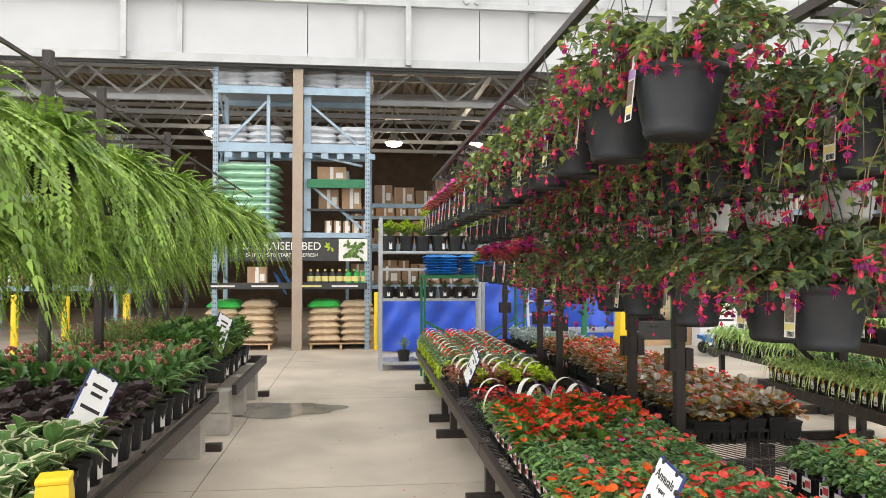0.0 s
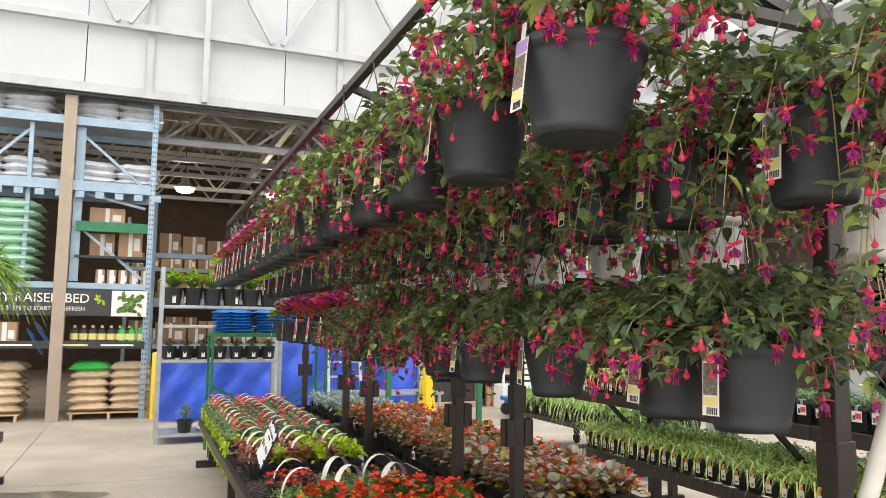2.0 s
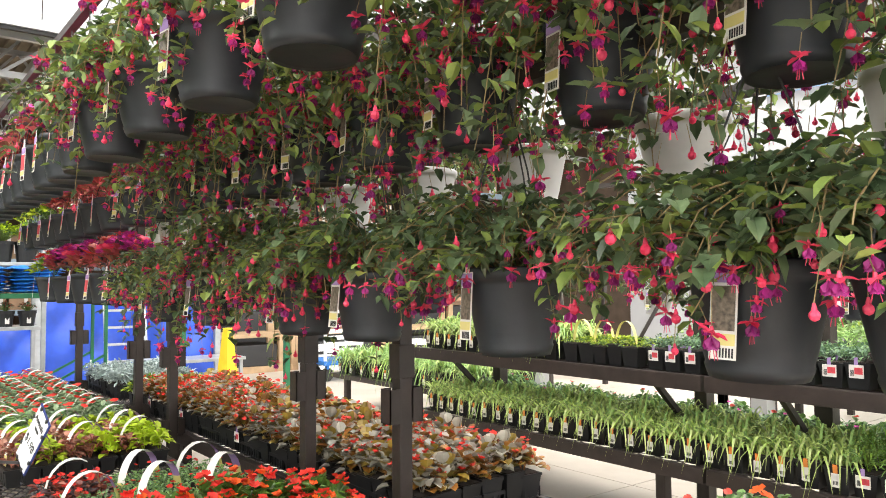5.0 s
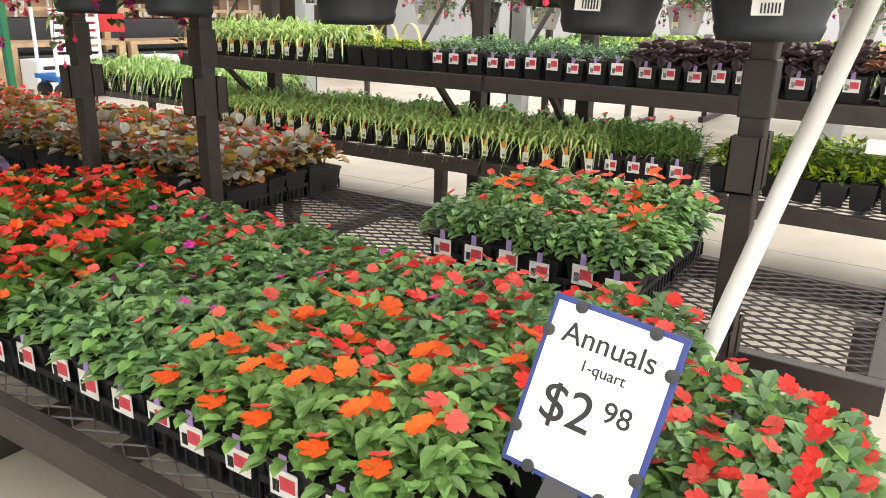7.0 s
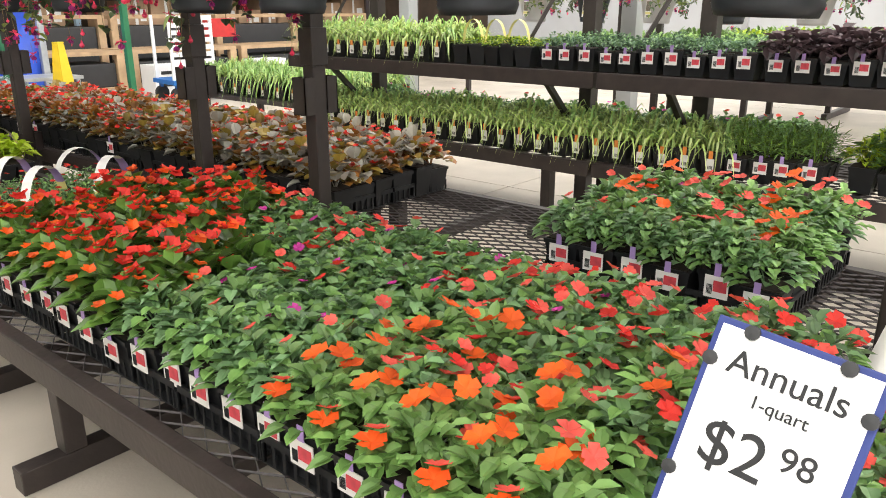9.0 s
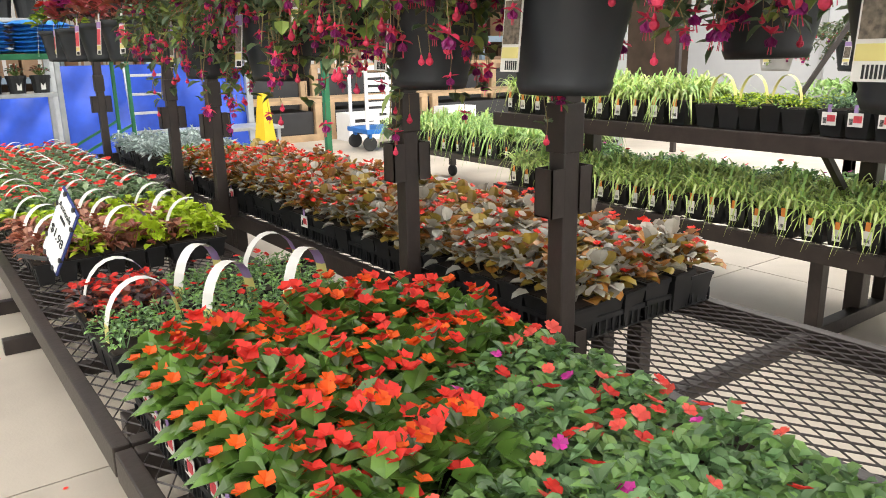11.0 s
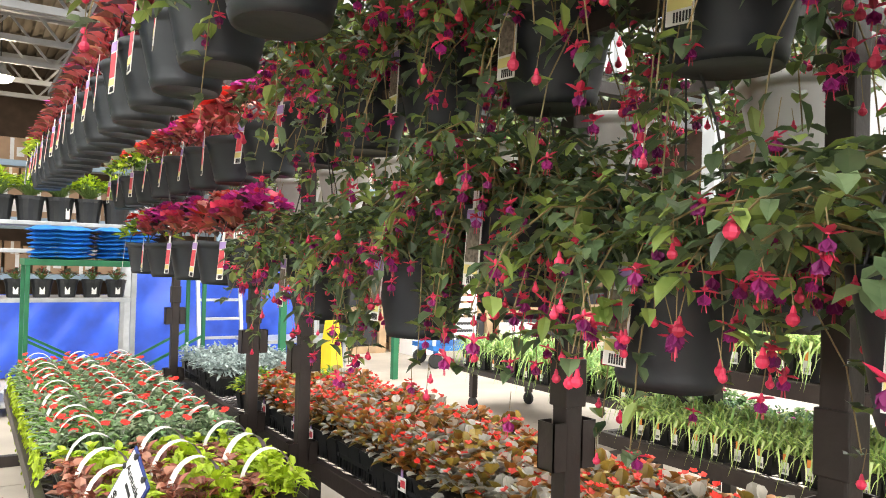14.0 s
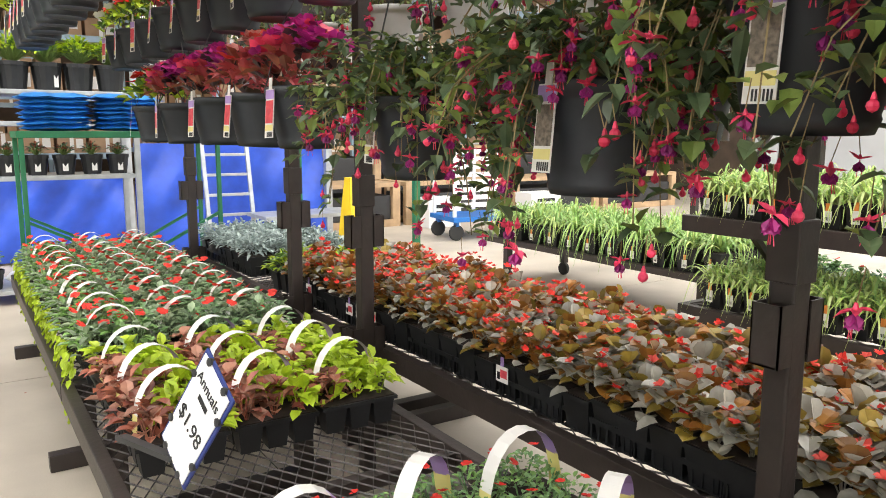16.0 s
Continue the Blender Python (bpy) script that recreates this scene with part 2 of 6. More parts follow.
class MB:
    """Collects faces with material slots for one mesh."""

    def __init__(self):
        self.v, self.f, self.m = [], [], []

    def add(self, vs, fs, slot=0):
        o = len(self.v)
        self.v += [tuple(p) for p in vs]
        self.f += [[i + o for i in f] for f in fs]
        self.m += [slot] * len(fs)

    def box(self, x0, x1, y0, y1, z0, z1, slot=0, m=None, taper=1.0):
        vs = []
        cx, cy = (x0 + x1) / 2, (y0 + y1) / 2
        for x in (x0, x1):
            for y in (y0, y1):
                for z in (z0, z1):
                    k = taper if z == z0 else 1
                    p = Vector((cx + (x - cx) * k, cy + (y - cy) * k, z))
                    vs.append(m @ p if m is not None else p)
        self.add(vs, ((0, 1, 3, 2), (4, 6, 7, 5), (0, 4, 5, 1), (2, 3, 7, 6), (0, 2, 6, 4), (1, 5, 7, 3)), slot)

    def bar(self, a, b, w, h=None, slot=0):
        a, b = Vector(a), Vector(b)
        d = b - a
        q = d.to_track_quat("Z", "Y").to_matrix().to_4x4()
        h = h or w
        self.box(-w / 2, w / 2, -h / 2, h / 2, 0, d.length, slot, Matrix.Translation(a) @ q)

    def tube(self, pts, r, n=6, slot=0, r1=None):
        vs, fs = [], []
        pts = [Vector(p) for p in pts]
        k = len(pts)
        for i, p in enumerate(pts):
            d = (pts[min(i + 1, k - 1)] - pts[max(i - 1, 0)]).normalized()
            a = d.cross(Vector((0.31, 0.2, 0.93))).normalized()
            b = d.cross(a)
            rr = r if r1 is None else r + (r1 - r) * i / (k - 1)
            for j in range(n):
                t = 2 * math.pi * j / n
                vs.append(p + a * rr * math.cos(t) + b * rr * math.sin(t))
        for i in range(k - 1):
            for j in range(n):
                fs.append((i * n + j, i * n + (j + 1) % n, (i + 1) * n + (j + 1) % n, (i + 1) * n + j))
        fs.append(tuple(range(n)))
        fs.append(tuple(range((k - 1) * n, k * n))[::-1])
        self.add(vs, fs, slot)

    def lathe(self, prof, n=20, slot=0, c=(0, 0, 0), m=None):
        vs, fs = [], []
        for r, z in prof:
            for j in range(n):
                t = 2 * math.pi * j / n
                p = Vector((c[0] + r * math.cos(t), c[1] + r * math.sin(t), c[2] + z))
                vs.append(m @ p if m is not None else p)
        for i in range(len(prof) - 1):
            for j in range(n):
                fs.append((i * n + j, i * n + (j + 1) % n, (i + 1) * n + (j + 1) % n, (i + 1) * n + j))
        self.add(vs, fs, slot)

    def leaf(self, p, d, ln, w, up=(0, 0, 1), fold=0.25, droop=0.2, slot=0, edge=None, blunt=False):
        p, d = Vector(p), Vector(d).normalized()
        s = d.cross(Vector(up))
        s = s.normalized() if s.length > 1e-4 else Vector((1, 0, 0))
        u = s.cross(d)
        q = [p]
        rows = ((0.12, 0.72), (0.48, 1.08), (0.85, 0.74)) if blunt else ((0.3, 0.9), (0.65, 0.85))
        for t, k in rows:
            c = p + d * ln * t - Vector((0, 0, 1)) * droop * ln * t * t
            e = u * fold * w * k
            q += [c - s * w * 0.5 * k + e, c, c + s * w * 0.5 * k + e]
        q.append(p + d * ln - Vector((0, 0, 1)) * droop * ln)
        n = len(rows) * 3
        fs = [(0, 2, 1), (0, 3, 2), (n - 2, n - 1, n + 1), (n - 1, n, n + 1)]
        for i in range(1, n - 2, 3):
            fs += [(i, i + 1, i + 4, i + 3), (i + 1, i + 2, i + 5, i + 4)]
        self.add(q, fs, slot)
        if edge is not None:
            up2 = Vector((0, 0, 0.003))
            for a, b in ((1, 4), (4, 7), (3, 6), (6, 7)):
                mid = q[2] if a in (1, 3) and b in (4, 6) else q[5]
                a2, b2 = q[a] + (mid - q[a]) * 0.3 + up2, q[b] + (mid - q[b]) * 0.3 + up2
                self.add((q[a] + up2, q[b] + up2, b2, a2), ((0, 1, 2, 3),), edge)

    def blade(self, p, d, ln, w, droop, n=4, slot=0):
        p, d = Vector(p), Vector(d).normalized()
        s = d.cross(Vector((0, 0, 1))).normalized()
        vs, fs = [], []
        for i in range(n + 1):
            t = i / n
            c = p + d * ln * t - Vector((0, 0, 1)) * droop * ln * t * t * t
            k = w * 0.5 * (1 - t) ** 0.6 + 0.0004
            vs += [c - s * k, c + s * k]
            if i:
                fs.append((2 * i - 2, 2 * i - 1, 2 * i + 1, 2 * i))
        self.add(vs, fs, slot)

    def bloom(self, p, nrm, r, petals=5, slot=0, cup=0.25):
        p, nrm = Vector(p), Vector(nrm).normalized()
        a = nrm.cross(Vector((0.3, 0.9, 0.2))).normalized()
        b = nrm.cross(a)
        t0 = R.random() * 6
        for i in range(petals):
            t = t0 + 2 * math.pi * i / petals
            hw = math.pi / petals * 1.15
            rr = r * R.uniform(0.85, 1.1)

            def at(ang, k, lift):
                return p + (a * math.cos(ang) + b * math.sin(ang)) * rr * k + nrm * (lift * r + 0.0008 * i)

            self.add((p, at(t - hw, 0.65, cup * 0.5), at(t - hw * 0.55, 1.0, cup * 0.6), at(t + hw * 0.55, 1.0, cup), at(t + hw, 0.65, cup * 0.7)),
                     ((0, 1, 2), (0, 2, 3), (0, 3, 4)), slot)

    def to(self, name, mats, parent=None, label="", smooth=False):
        me = bpy.data.meshes.new(name)
        me.from_pydata(self.v, [], self.f)
        for mt in mats if isinstance(mats, (list, tuple)) else (mats,):
            me.materials.append(mt)
        me.polygons.foreach_set("material_index", self.m)
        if smooth:
            me.polygons.foreach_set("use_smooth", [True] * len(me.polygons))
        me.update()
        ob = new(name, me)
        if parent:
            ob.parent = parent
        if label:
            ob["label"] = label
        return ob


def ball(r=1.0):
    while True:
        p = Vector((R.uniform(-1, 1), R.uniform(-1, 1), R.uniform(-1, 1)))
        if 0.05 < p.length < 1:
            return p * r


def sbox(name, x0, x1, y0, y1, z0, z1, material, parent=None, label="", bevel=0.004):
    return box(name, x0, x1, y0, y1, z0, z1, material, parent, label, bevel)


def write(name, body, size, m, material, parent=None, width=None):
    """Raised lettering in the built-in font; m places its centre, text running along local x."""
    cu = bpy.data.curves.new(name, "FONT")
    cu.body, cu.size, cu.align_x, cu.align_y, cu.extrude = body, size, "CENTER", "CENTER", 0.0006
    tmp = new(name, cu)
    me = bpy.data.meshes.new_from_object(tmp.evaluated_get(bpy.context.evaluated_depsgraph_get()))
    bpy.data.objects.remove(tmp)
    ob = new(name, me)
    me.materials.append(material)
    k = 1.0
    if width:
        xs = [v.co.x for v in me.vertices]
        k = width / max(1e-6, max(xs) - min(xs))
    me.transform(m @ Matrix.Diagonal((k, 1, 1, 1)))
    if parent:
        ob.parent = parent
    return ob


# ================= the building =================
GY = 12.9
tagged(box("ground", -60, 60, -40, 70, -0.30, -0.06, mat("asphalt", (0.06, 0.06, 0.06), 0.9)), "dark asphalt ground outside the garden centre", "ground", kind="structure")
floor = tagged(box("floor", -14, 16, -8, 30, -0.05, -0.004, mat("joint_filler", (0.09, 0.085, 0.07), 0.9)), "worn grey concrete slab floor with sawn joints", "floor", kind="structure")
# slabs with recessed joints
xs = [-14, -10.0, -7.0, -4.0, -1.06, 1.42, 4.45, 7.5, 10.5, 16]
ys = [-8, -4.6, -1.4, 1.8, 5.0, 8.3, 11.5, 14.6, 18, 30]
for i in range(len(xs) - 1):
    for j in range(len(ys) - 1):
        box("slab", xs[i] + 0.004, xs[i + 1] - 0.004, ys[j] + 0.004, ys[j + 1] - 0.004, -0.03, 0, CONCRETE, floor)

# translucent roof on a steel frame
ridge_x, ridge_z, eave_z = 0.8, 9.6, 5.2
roof = MB()
for ex in (-13.0, 14.6):
    for k in range(9):
        y0 = -8 + k * 2.33
        roof.add(((ridge_x, y0, ridge_z), (ex, y0, eave_z), (ex, y0 + 2.30, eave_z), (ridge_x, y0 + 2.30, ridge_z)), ((0, 1, 2, 3),))
        roof.add(((ridge_x, y0, ridge_z + 0.02), (ex, y0, eave_z + 0.02), (ex, y0 + 2.30, eave_z + 0.02), (ridge_x, y0 + 2.30, ridge_z + 0.02)), ((0, 1, 2, 3),))
tagged(roof.to("ceiling", PANEL), "white translucent panel roof over the garden area", "roof", kind="structure")
# added area lamps just below the opaque panels replace the transmitted sky light
lamp_w = 2000
for ex, s in ((-13.0, -1), (14.6, 1)):
    mx, mz = (ridge_x + ex) / 2, (ridge_z + eave_z) / 2
    n = Vector((-(ridge_z - eave_z) * s, 0, -abs(ex - ridge_x))).normalized()
    ln = math.hypot(ex - ridge_x, ridge_z - eave_z)
    c = Vector((mx, 2.5, mz)) + n * 0.06
    ob = panel_lamp("skylight", c, c + n, ln - 0.3, 20.4, lamp_w)
    u = Vector((1, 0, (eave_z - ridge_z) / (ex - ridge_x))).normalized()
    vv = Vector((0, 1, 0))
    rot = Matrix((u, (-n).cross(u), -n)).transposed().to_4x4()
    ob.matrix_world = Matrix.Translation(c) @ rot

gable = tagged(new("wall_gable"), "white translucent gable wall above the store opening", "wall", kind="structure")
for i, x in enumerate((-13, -9.9, -6.9, -3.9, -0.9, 2.1, 5.1, 8.1, 11.1)):
    x1 = min(x + 2.985, 14.5)
    top = lambda q: ridge_z - abs(q - ridge_x) / (13.8) * (ridge_z - eave_z) - 0.06
    b = MB()
    pk = [(x, top(x))] + ([(ridge_x, top(ridge_x))] if x < ridge_x < x1 else []) + [(x1, top(x1))]
    ring = [(x, 5.0)] + pk + [(x1, 5.0)]
    n = len(ring)
    b.add([(p, GY + 0.05, q) for p, q in ring] + [(p, GY + 0.08, q) for p, q in ring],
          [tuple(range(n)), tuple(range(n, 2 * n))[::-1]] + [(k, (k + 1) % n, n + (k + 1) % n, n + k) for k in range(n)])
    b.to("panel", PANEL, gable)
frame_mb = MB()
frame_mb.box(-13, 14.5, GY - 0.08, GY + 0.04, 4.88, 5.02)
link_beam = frame_mb.to("header_beam", STEEL, gable, "grey steel header beam")
fb = MB()
fb.box(-13, 14.5, GY - 0.03, GY + 0.02, 4.83, 4.88)
fb.to("seal_strip", RUBBER, gable, "black rubber seal strip")
truss = tagged(new("roof_truss"), "grey galvanised steel tube truss across the gable", "truss", kind="structure")
for z in (5.98,):
    b = MB()
    b.bar((-13, GY - 0.1, z), (14.5, GY - 0.1, z), 0.1)
    b.to("chord", STEEL, truss)
for x in (-12.9, -8.2, -3.9, 0.82, 5.5, 10.2):
    b = MB()
    b.bar((x, GY - 0.12, 4.9), (x, GY - 0.12, top(x)), 0.09)
    b.to("upright", STEEL, truss)
for x in (-6.1, -3.04, 0.0, 3.02, 6.1, 9.1):
    b = MB()
    b.bar((x, GY + 0.02, 5.0), (x, GY + 0.02, top(x) - 0.1), 0.10, 0.04)
    b.to("mullion", STEEL, truss)
for x in (-12.9, -10.5, -8.2, -6.0, -3.9, -1.5, 0.82, 3.2, 5.5, 7.8, 10.2):
    for s in (-1, 1):
        b = MB()
        xe = x + 1.1 * s
        b.bar((x + 1.1 + 0.08 * s, GY - 0.16, 6.0), (x + 1.1 + 1.1 * s, GY - 0.16, 7.75), 0.075)
        b.to("web", STEEL, truss)
# side eave beams and purlins of the right bay
for y in (-4, 1.0, 6.0, 10.5):
    b = MB()
    b.bar((ridge_x + 0.2, y, 9.2), (14.4, y, 5.0), 0.16, 0.22)
    b.bar((ridge_x, y, 9.2), (-12.8, y, 5.0), 0.16, 0.22)
    tagged(b.to("rafter", STEEL), "grey steel rafter under the translucent roof", "rafter", kind="structure")
for x in (6.2, 9.6, 13.2):
    b = MB()
    z = top(x) - 0.35
    b.bar((x, -8, z), (x, GY, z), 0.12, 0.2)
    tagged(b.to("purlin", STEEL), "grey steel purlin under the translucent roof", "purlin", kind="structure")
for x, nm in ((-13.2, "wall_west"), (14.7, "wall_east")):
    w = tagged(new(nm), "white translucent greenhouse side wall", "wall", kind="structure")
    for k in range(7):
        box("panel", x, x + 0.03, -8 + k * 3, -8 + k * 3 + 2.97, 0, 5.2, PANEL, w)
        b = MB()
        b.box(x - 0.06, x + 0.12, -8 + k * 3 - 0.05, -8 + k * 3 + 0.05, 0, 5.2)
        b.to("upright", STEEL, w)
wb = tagged(new("wall_south"), "white translucent greenhouse end wall", "wall", kind="structure")
for k in range(9):
    box("panel", -13 + k * 3.06, -13 + k * 3.06 + 3.03, -8.2, -8.17, 0, 9, PANEL, wb)

# added fill lamps inside the side and end walls, standing in for daylight
for c, t, sx, sy, w in (((-12.9, 2.4, 2.7), (0, 2.4, 2.7), 20.4, 5.0, 450), ((14.4, 2.4, 2.7), (0, 2.4, 2.7), 20.4, 5.0, 150), ((0.8, -8.0, 3.2), (0.8, 0, 3.2), 27, 6.0, 560)):
    panel_lamp("wall_daylight", c, t, sx, sy, w)

# store interior beyond the opening
tagged(box("wall_store_back", -14, 15, 26, 26.2, 0, 7, DARKW), "dark brown painted block wall inside the store", "wall", kind="structure")
tagged(box("wall_store_left", -14.2, -14, 12.9, 26.2, 0, 7, DARKW), "dark brown painted block wall inside the store", "wall", kind="structure")
tagged(box("wall_store_right", 15, 15.2, 12.9, 26.2, 0, 7, DARKW), "dark brown painted block wall inside the store", "wall", kind="structure")
dk = MB()
for k in range(150):
    x = -14.5 + k * 0.2
    dk.box(x, x + 0.1, 12.98, 26.2, 6.0, 6.06)
    dk.box(x + 0.1, x + 0.2, 12.98, 26.2, 6.06, 6.1)
tagged(dk.to("ceiling_store", DECK), "beige ribbed steel roof deck inside the store", "ceiling", kind="structure")
for jy in (14.2, 16.0, 17.8, 19.6, 21.4, 23.2):
    j = MB()
    z0, z1 = 5.0, 5.9
    if jy < 14.5:
        z0, z1 = 4.55, 5.15
    j.bar((-14, jy, z1), (15, jy, z1), 0.1)
    j.bar((-14, jy, z0), (15, jy, z0), 0.1)
    step = 0.75
    for k in range(38):
        x = -14 + k * step
        j.bar((x, jy, z0 if k % 2 else z1), (x + step, jy, z1 if k % 2 else z0), 0.045)
    tagged(j.to("roof_joist", STEEL), "grey open-web steel roof joist with diagonal bars", "joist", kind="structure", group="store roof joists")
for gx in (-8, -2.2, 2.6, 8):
    g = MB()
    g.bar((gx, 13.1, 5.35), (gx, 26, 5.35), 0.12, 0.22)
    tagged(g.to("roof_girder", STEEL), "grey steel girder below the store roof", "girder", kind="structure")


def high_bay(x, y, z):
    b = MB()
    b.lathe(((0.05, 0.30), (0.09, 0.28), (0.10, 0.16), (0.24, 0.02), (0.25, 0.0)), 16)
    root = b.to("high_bay_lamp", GALV, smooth=True)
    root.location = (x, y, z)
    g = MB()
    g.lathe(((0.235, 0.01), (0.20, -0.08), (0.10, -0.12), (0.0, -0.13)), 16)
    g.to("diffuser", LAMPM, root, "glowing prismatic diffuser", smooth=True)
    c = MB()
    c.tube(((0, 0, 0.3), (0, 0, 6.0 - z)), 0.012, 6)
    c.to("cable", WIRE, root)
    tagged(root, "glowing high-bay lamp hanging from the store roof", "lamp", "store lamps")
    la = bpy.data.lights.new("high_bay", "POINT")
    la.energy, la.shadow_soft_size, la.color = 45, 0.25, (1, 0.84, 0.62)
    lo = new("high_bay_light", la)
    lo.location = (x, y, z - 0.35)


for x, y in ((0.9, 20), (3.1, 20), (-3.6, 19), (-8.5, 19), (7.6, 20)):
    high_bay(x, y, 4.75)


# ================= benches and hanging frame =================
def expanded_mesh(x0, x1, y0, y1, z, lx=0.045, ly=0.085, w=0.0029):
    """Diamond lattice of thin metal strands."""
    b = MB()
    rows = max(2, round((x1 - x0) / lx))
    cols = max(2, round((y1 - y0) / ly))
    dx, dy = (x1 - x0) / rows, (y1 - y0) / cols
    for i in range(rows):
        for j in range(cols):
            x, y = x0 + i * dx, y0 + j * dy
            for s in (0, 1):
                a = (x + (dx / 2 if s == 0 else dx / 2), y)
                for (ax, ay), (bx, by) in (((x + dx / 2, y), (x + (dx if s else 0), y + dy / 2)), ((x + (dx if s else 0), y + dy / 2), (x + dx / 2, y + dy))):
                    b.add(((ax - w / 2, ay, z), (ax + w / 2, ay, z + 0.003), (bx + w / 2, by, z + 0.003), (bx - w / 2, by, z)), ((0, 1, 2, 3),))
                    b.add(((ax + w / 2, ay, z + 0.003), (ax + w / 2, ay, z - 0.003), (bx + w / 2, by, z - 0.003), (bx + w / 2, by, z + 0.003)), ((0, 1, 2, 3),))
    return b


def garden_bench(x0, x1, y0, y1, z, label, group, feet=True, at=(0.13, 0.87), fine=True):
    root = tagged(new("garden_bench"), label, "bench", group)
    root.location = ((x0 + x1) / 2, (y0 + y1) / 2, 0)
    ox, oy = -(x0 + x1) / 2, -(y0 + y1) / 2
    a0, a1, c0, c1 = x0 + ox, x1 + ox, y0 + oy, y1 + oy
    for nm, v in (("side_rail", (a0, a0 + 0.04, c0, c1)), ("side_rail", (a1 - 0.04, a1, c0, c1)), ("end_rail", (a0 + 0.041, a1 - 0.041, c0, c0 + 0.04)), ("end_rail", (a0 + 0.041, a1 - 0.041, c1 - 0.04, c1))):
        sbox(nm, *v, z - 0.075, z, BROWN, root, bevel=0.004)
    for k in (0.25, 0.5, 0.75):
        yy = c0 + (c1 - c0) * k
        sbox("cross_bar", a0 + 0.042, a1 - 0.042, yy - 0.02, yy + 0.02, z - 0.05, z - 0.012, BROWN, root, bevel=0.003)
    e = expanded_mesh(a0 + 0.04, a1 - 0.04, c0 + 0.04, c1 - 0.04, z - 0.006, *(() if fine else (0.07, 0.14, 0.007)))
    e.to("mesh_top", MESHM, root, "dark expanded-metal mesh top")
    if feet:
        for k in at:
            yy = c0 + (c1 - c0) * k
            sbox("foot", a0 - 0.03, a1 - 0.02, yy - 0.03, yy + 0.03, 0.0, 0.07, BROWN, root, bevel=0.004)
            for xx in (a0 + 0.12, a1 - 0.12):
                sbox("leg", xx - 0.03, xx + 0.03, yy - 0.03, yy + 0.03, 0.071, z - 0.076, BROWN, root)
    return root


PY = (2.12, 3.86, 4.56, 6.30, 7.00, 8.74)
for y in (1.77, 4.21, 6.65):
    garden_bench(0.68, 1.58, y + 0.01, y + 2.43, 0.455, "low dark brown steel bench with an expanded-metal top", "benches beside the aisle")
    garden_bench(1.78, 2.50, y + 0.01, y + 2.43, 0.50, "low dark brown steel bench with an expanded-metal top beside posts", "benches behind the posts", at=(0.03, 0.97))


def hanger_post(y):
    root = tagged(new("display_post"), "dark brown square steel display post with side brackets", "post", "posts between the benches")
    root.location = (1.72, y, 0)
    sbox("post", -0.027, 0.027, -0.027, 0.027, 0, 2.32, BROWN, root, bevel=0.006)
    sbox("sleeve", -0.033, 0.033, -0.033, 0.033, 1.06, 1.18, BROWN, root, bevel=0.004)
    for s in (-1, 1):
        for z0, z1 in ((0.905, 1.025), (0.49, 0.59)):
            b = MB()
            o, i = 0.070, 0.0275
            b.box(s * o - 0.004 * s, s * o, -0.03, 0.03, z0, z1)
            b.box(min(s * i, s * o), max(s * i, s * o), -0.03, -0.027, z0, z1)
            b.box(min(s * i, s * o), max(s * i, s * o), 0.027, 0.03, z0, z1)
            b.box(min(s * i, s * o), max(s * i, s * o), -0.026, 0.026, z0, z0 + 0.004)
            b.to("bracket", BROWN, root)
    return root


for y in PY:
    hanger_post(y)
# arms and the long hanging bars
hf = tagged(new("basket_rack"), "dark steel frame with long bars carrying hanging baskets", "hanging frame")
hf.location = (1.72, 5.2, 0)
BARS = ((-0.82, 2.52), (-0.33, 2.28), (-0.33, 1.86), (0.33, 2.28), (0.33, 1.90))
for bx, bz in BARS:
    b = MB()
    b.bar((bx, -4.9, bz), (bx, 3.9, bz), 0.035)
    b.to("bar", BROWN, hf)
for y in PY + (0.6, 1.42):
    if y < 2:
        continue
    for bx, bz in BARS:
        b = MB()
        b.bar((0.028 if bx > 0 else -0.028, y - 5.2, min(bz, 2.28) - 0.02), (bx, y - 5.2, bz - 0.02), 0.03)
        b.to("arm", BROWN, hf)


# ================= plants =================
def square_pot(r, h, material=BLACKP, name="pot"):
    b = MB()
    b.box(-r, r, -r, r, 0, h - 0.012, 0, taper=0.78)
    b.box(-r * 1.06, r * 1.06, -r * 1.06, r * 1.06, h - 0.012, h, 0)
    b.box(-r * 0.93, r * 0.93, -r * 0.93, r * 0.93, h + 0.0005, h + 0.003, 1)
    return b


def plant(name, pot, foliage, label, category, group, extra=()):
    root = pot.to(name, [BLACKP, SOIL])
    for nm, mb, mats in foliage:
        tagged(mb.to(nm, mats, root), kind="stuff")
    for nm, mb, mats, lab in extra:
        mb.to(nm, mats, root, lab)
    tagged(root, label, category, group)
    root.location = (0, -30, -3)
    return root


def price_tag(x, w=0.06, h=0.052, z=0.072, side=-1):
    b = MB()
    b.box(x - 0.001, x + 0.001, -w / 2, w / 2, z - h / 2, z + h / 2, 0)
    b.box(x - 0.0022, x - 0.0011, -w / 2 + 0.004, w * 0.12, z - h * 0.2, z + h * 0.3, 1)
    for k in range(5):
        b.box(x - 0.0022, x - 0.0011, w * 0.16 + k * 0.003, w * 0.16 + k * 0.003 + 0.0016, z - h * 0.35, z + h * 0.1, 2)
    b.box(x - 0.001, x + 0.001, -0.008, 0.008, z + h / 2, z + h / 2 + 0.03, 3)
    return b


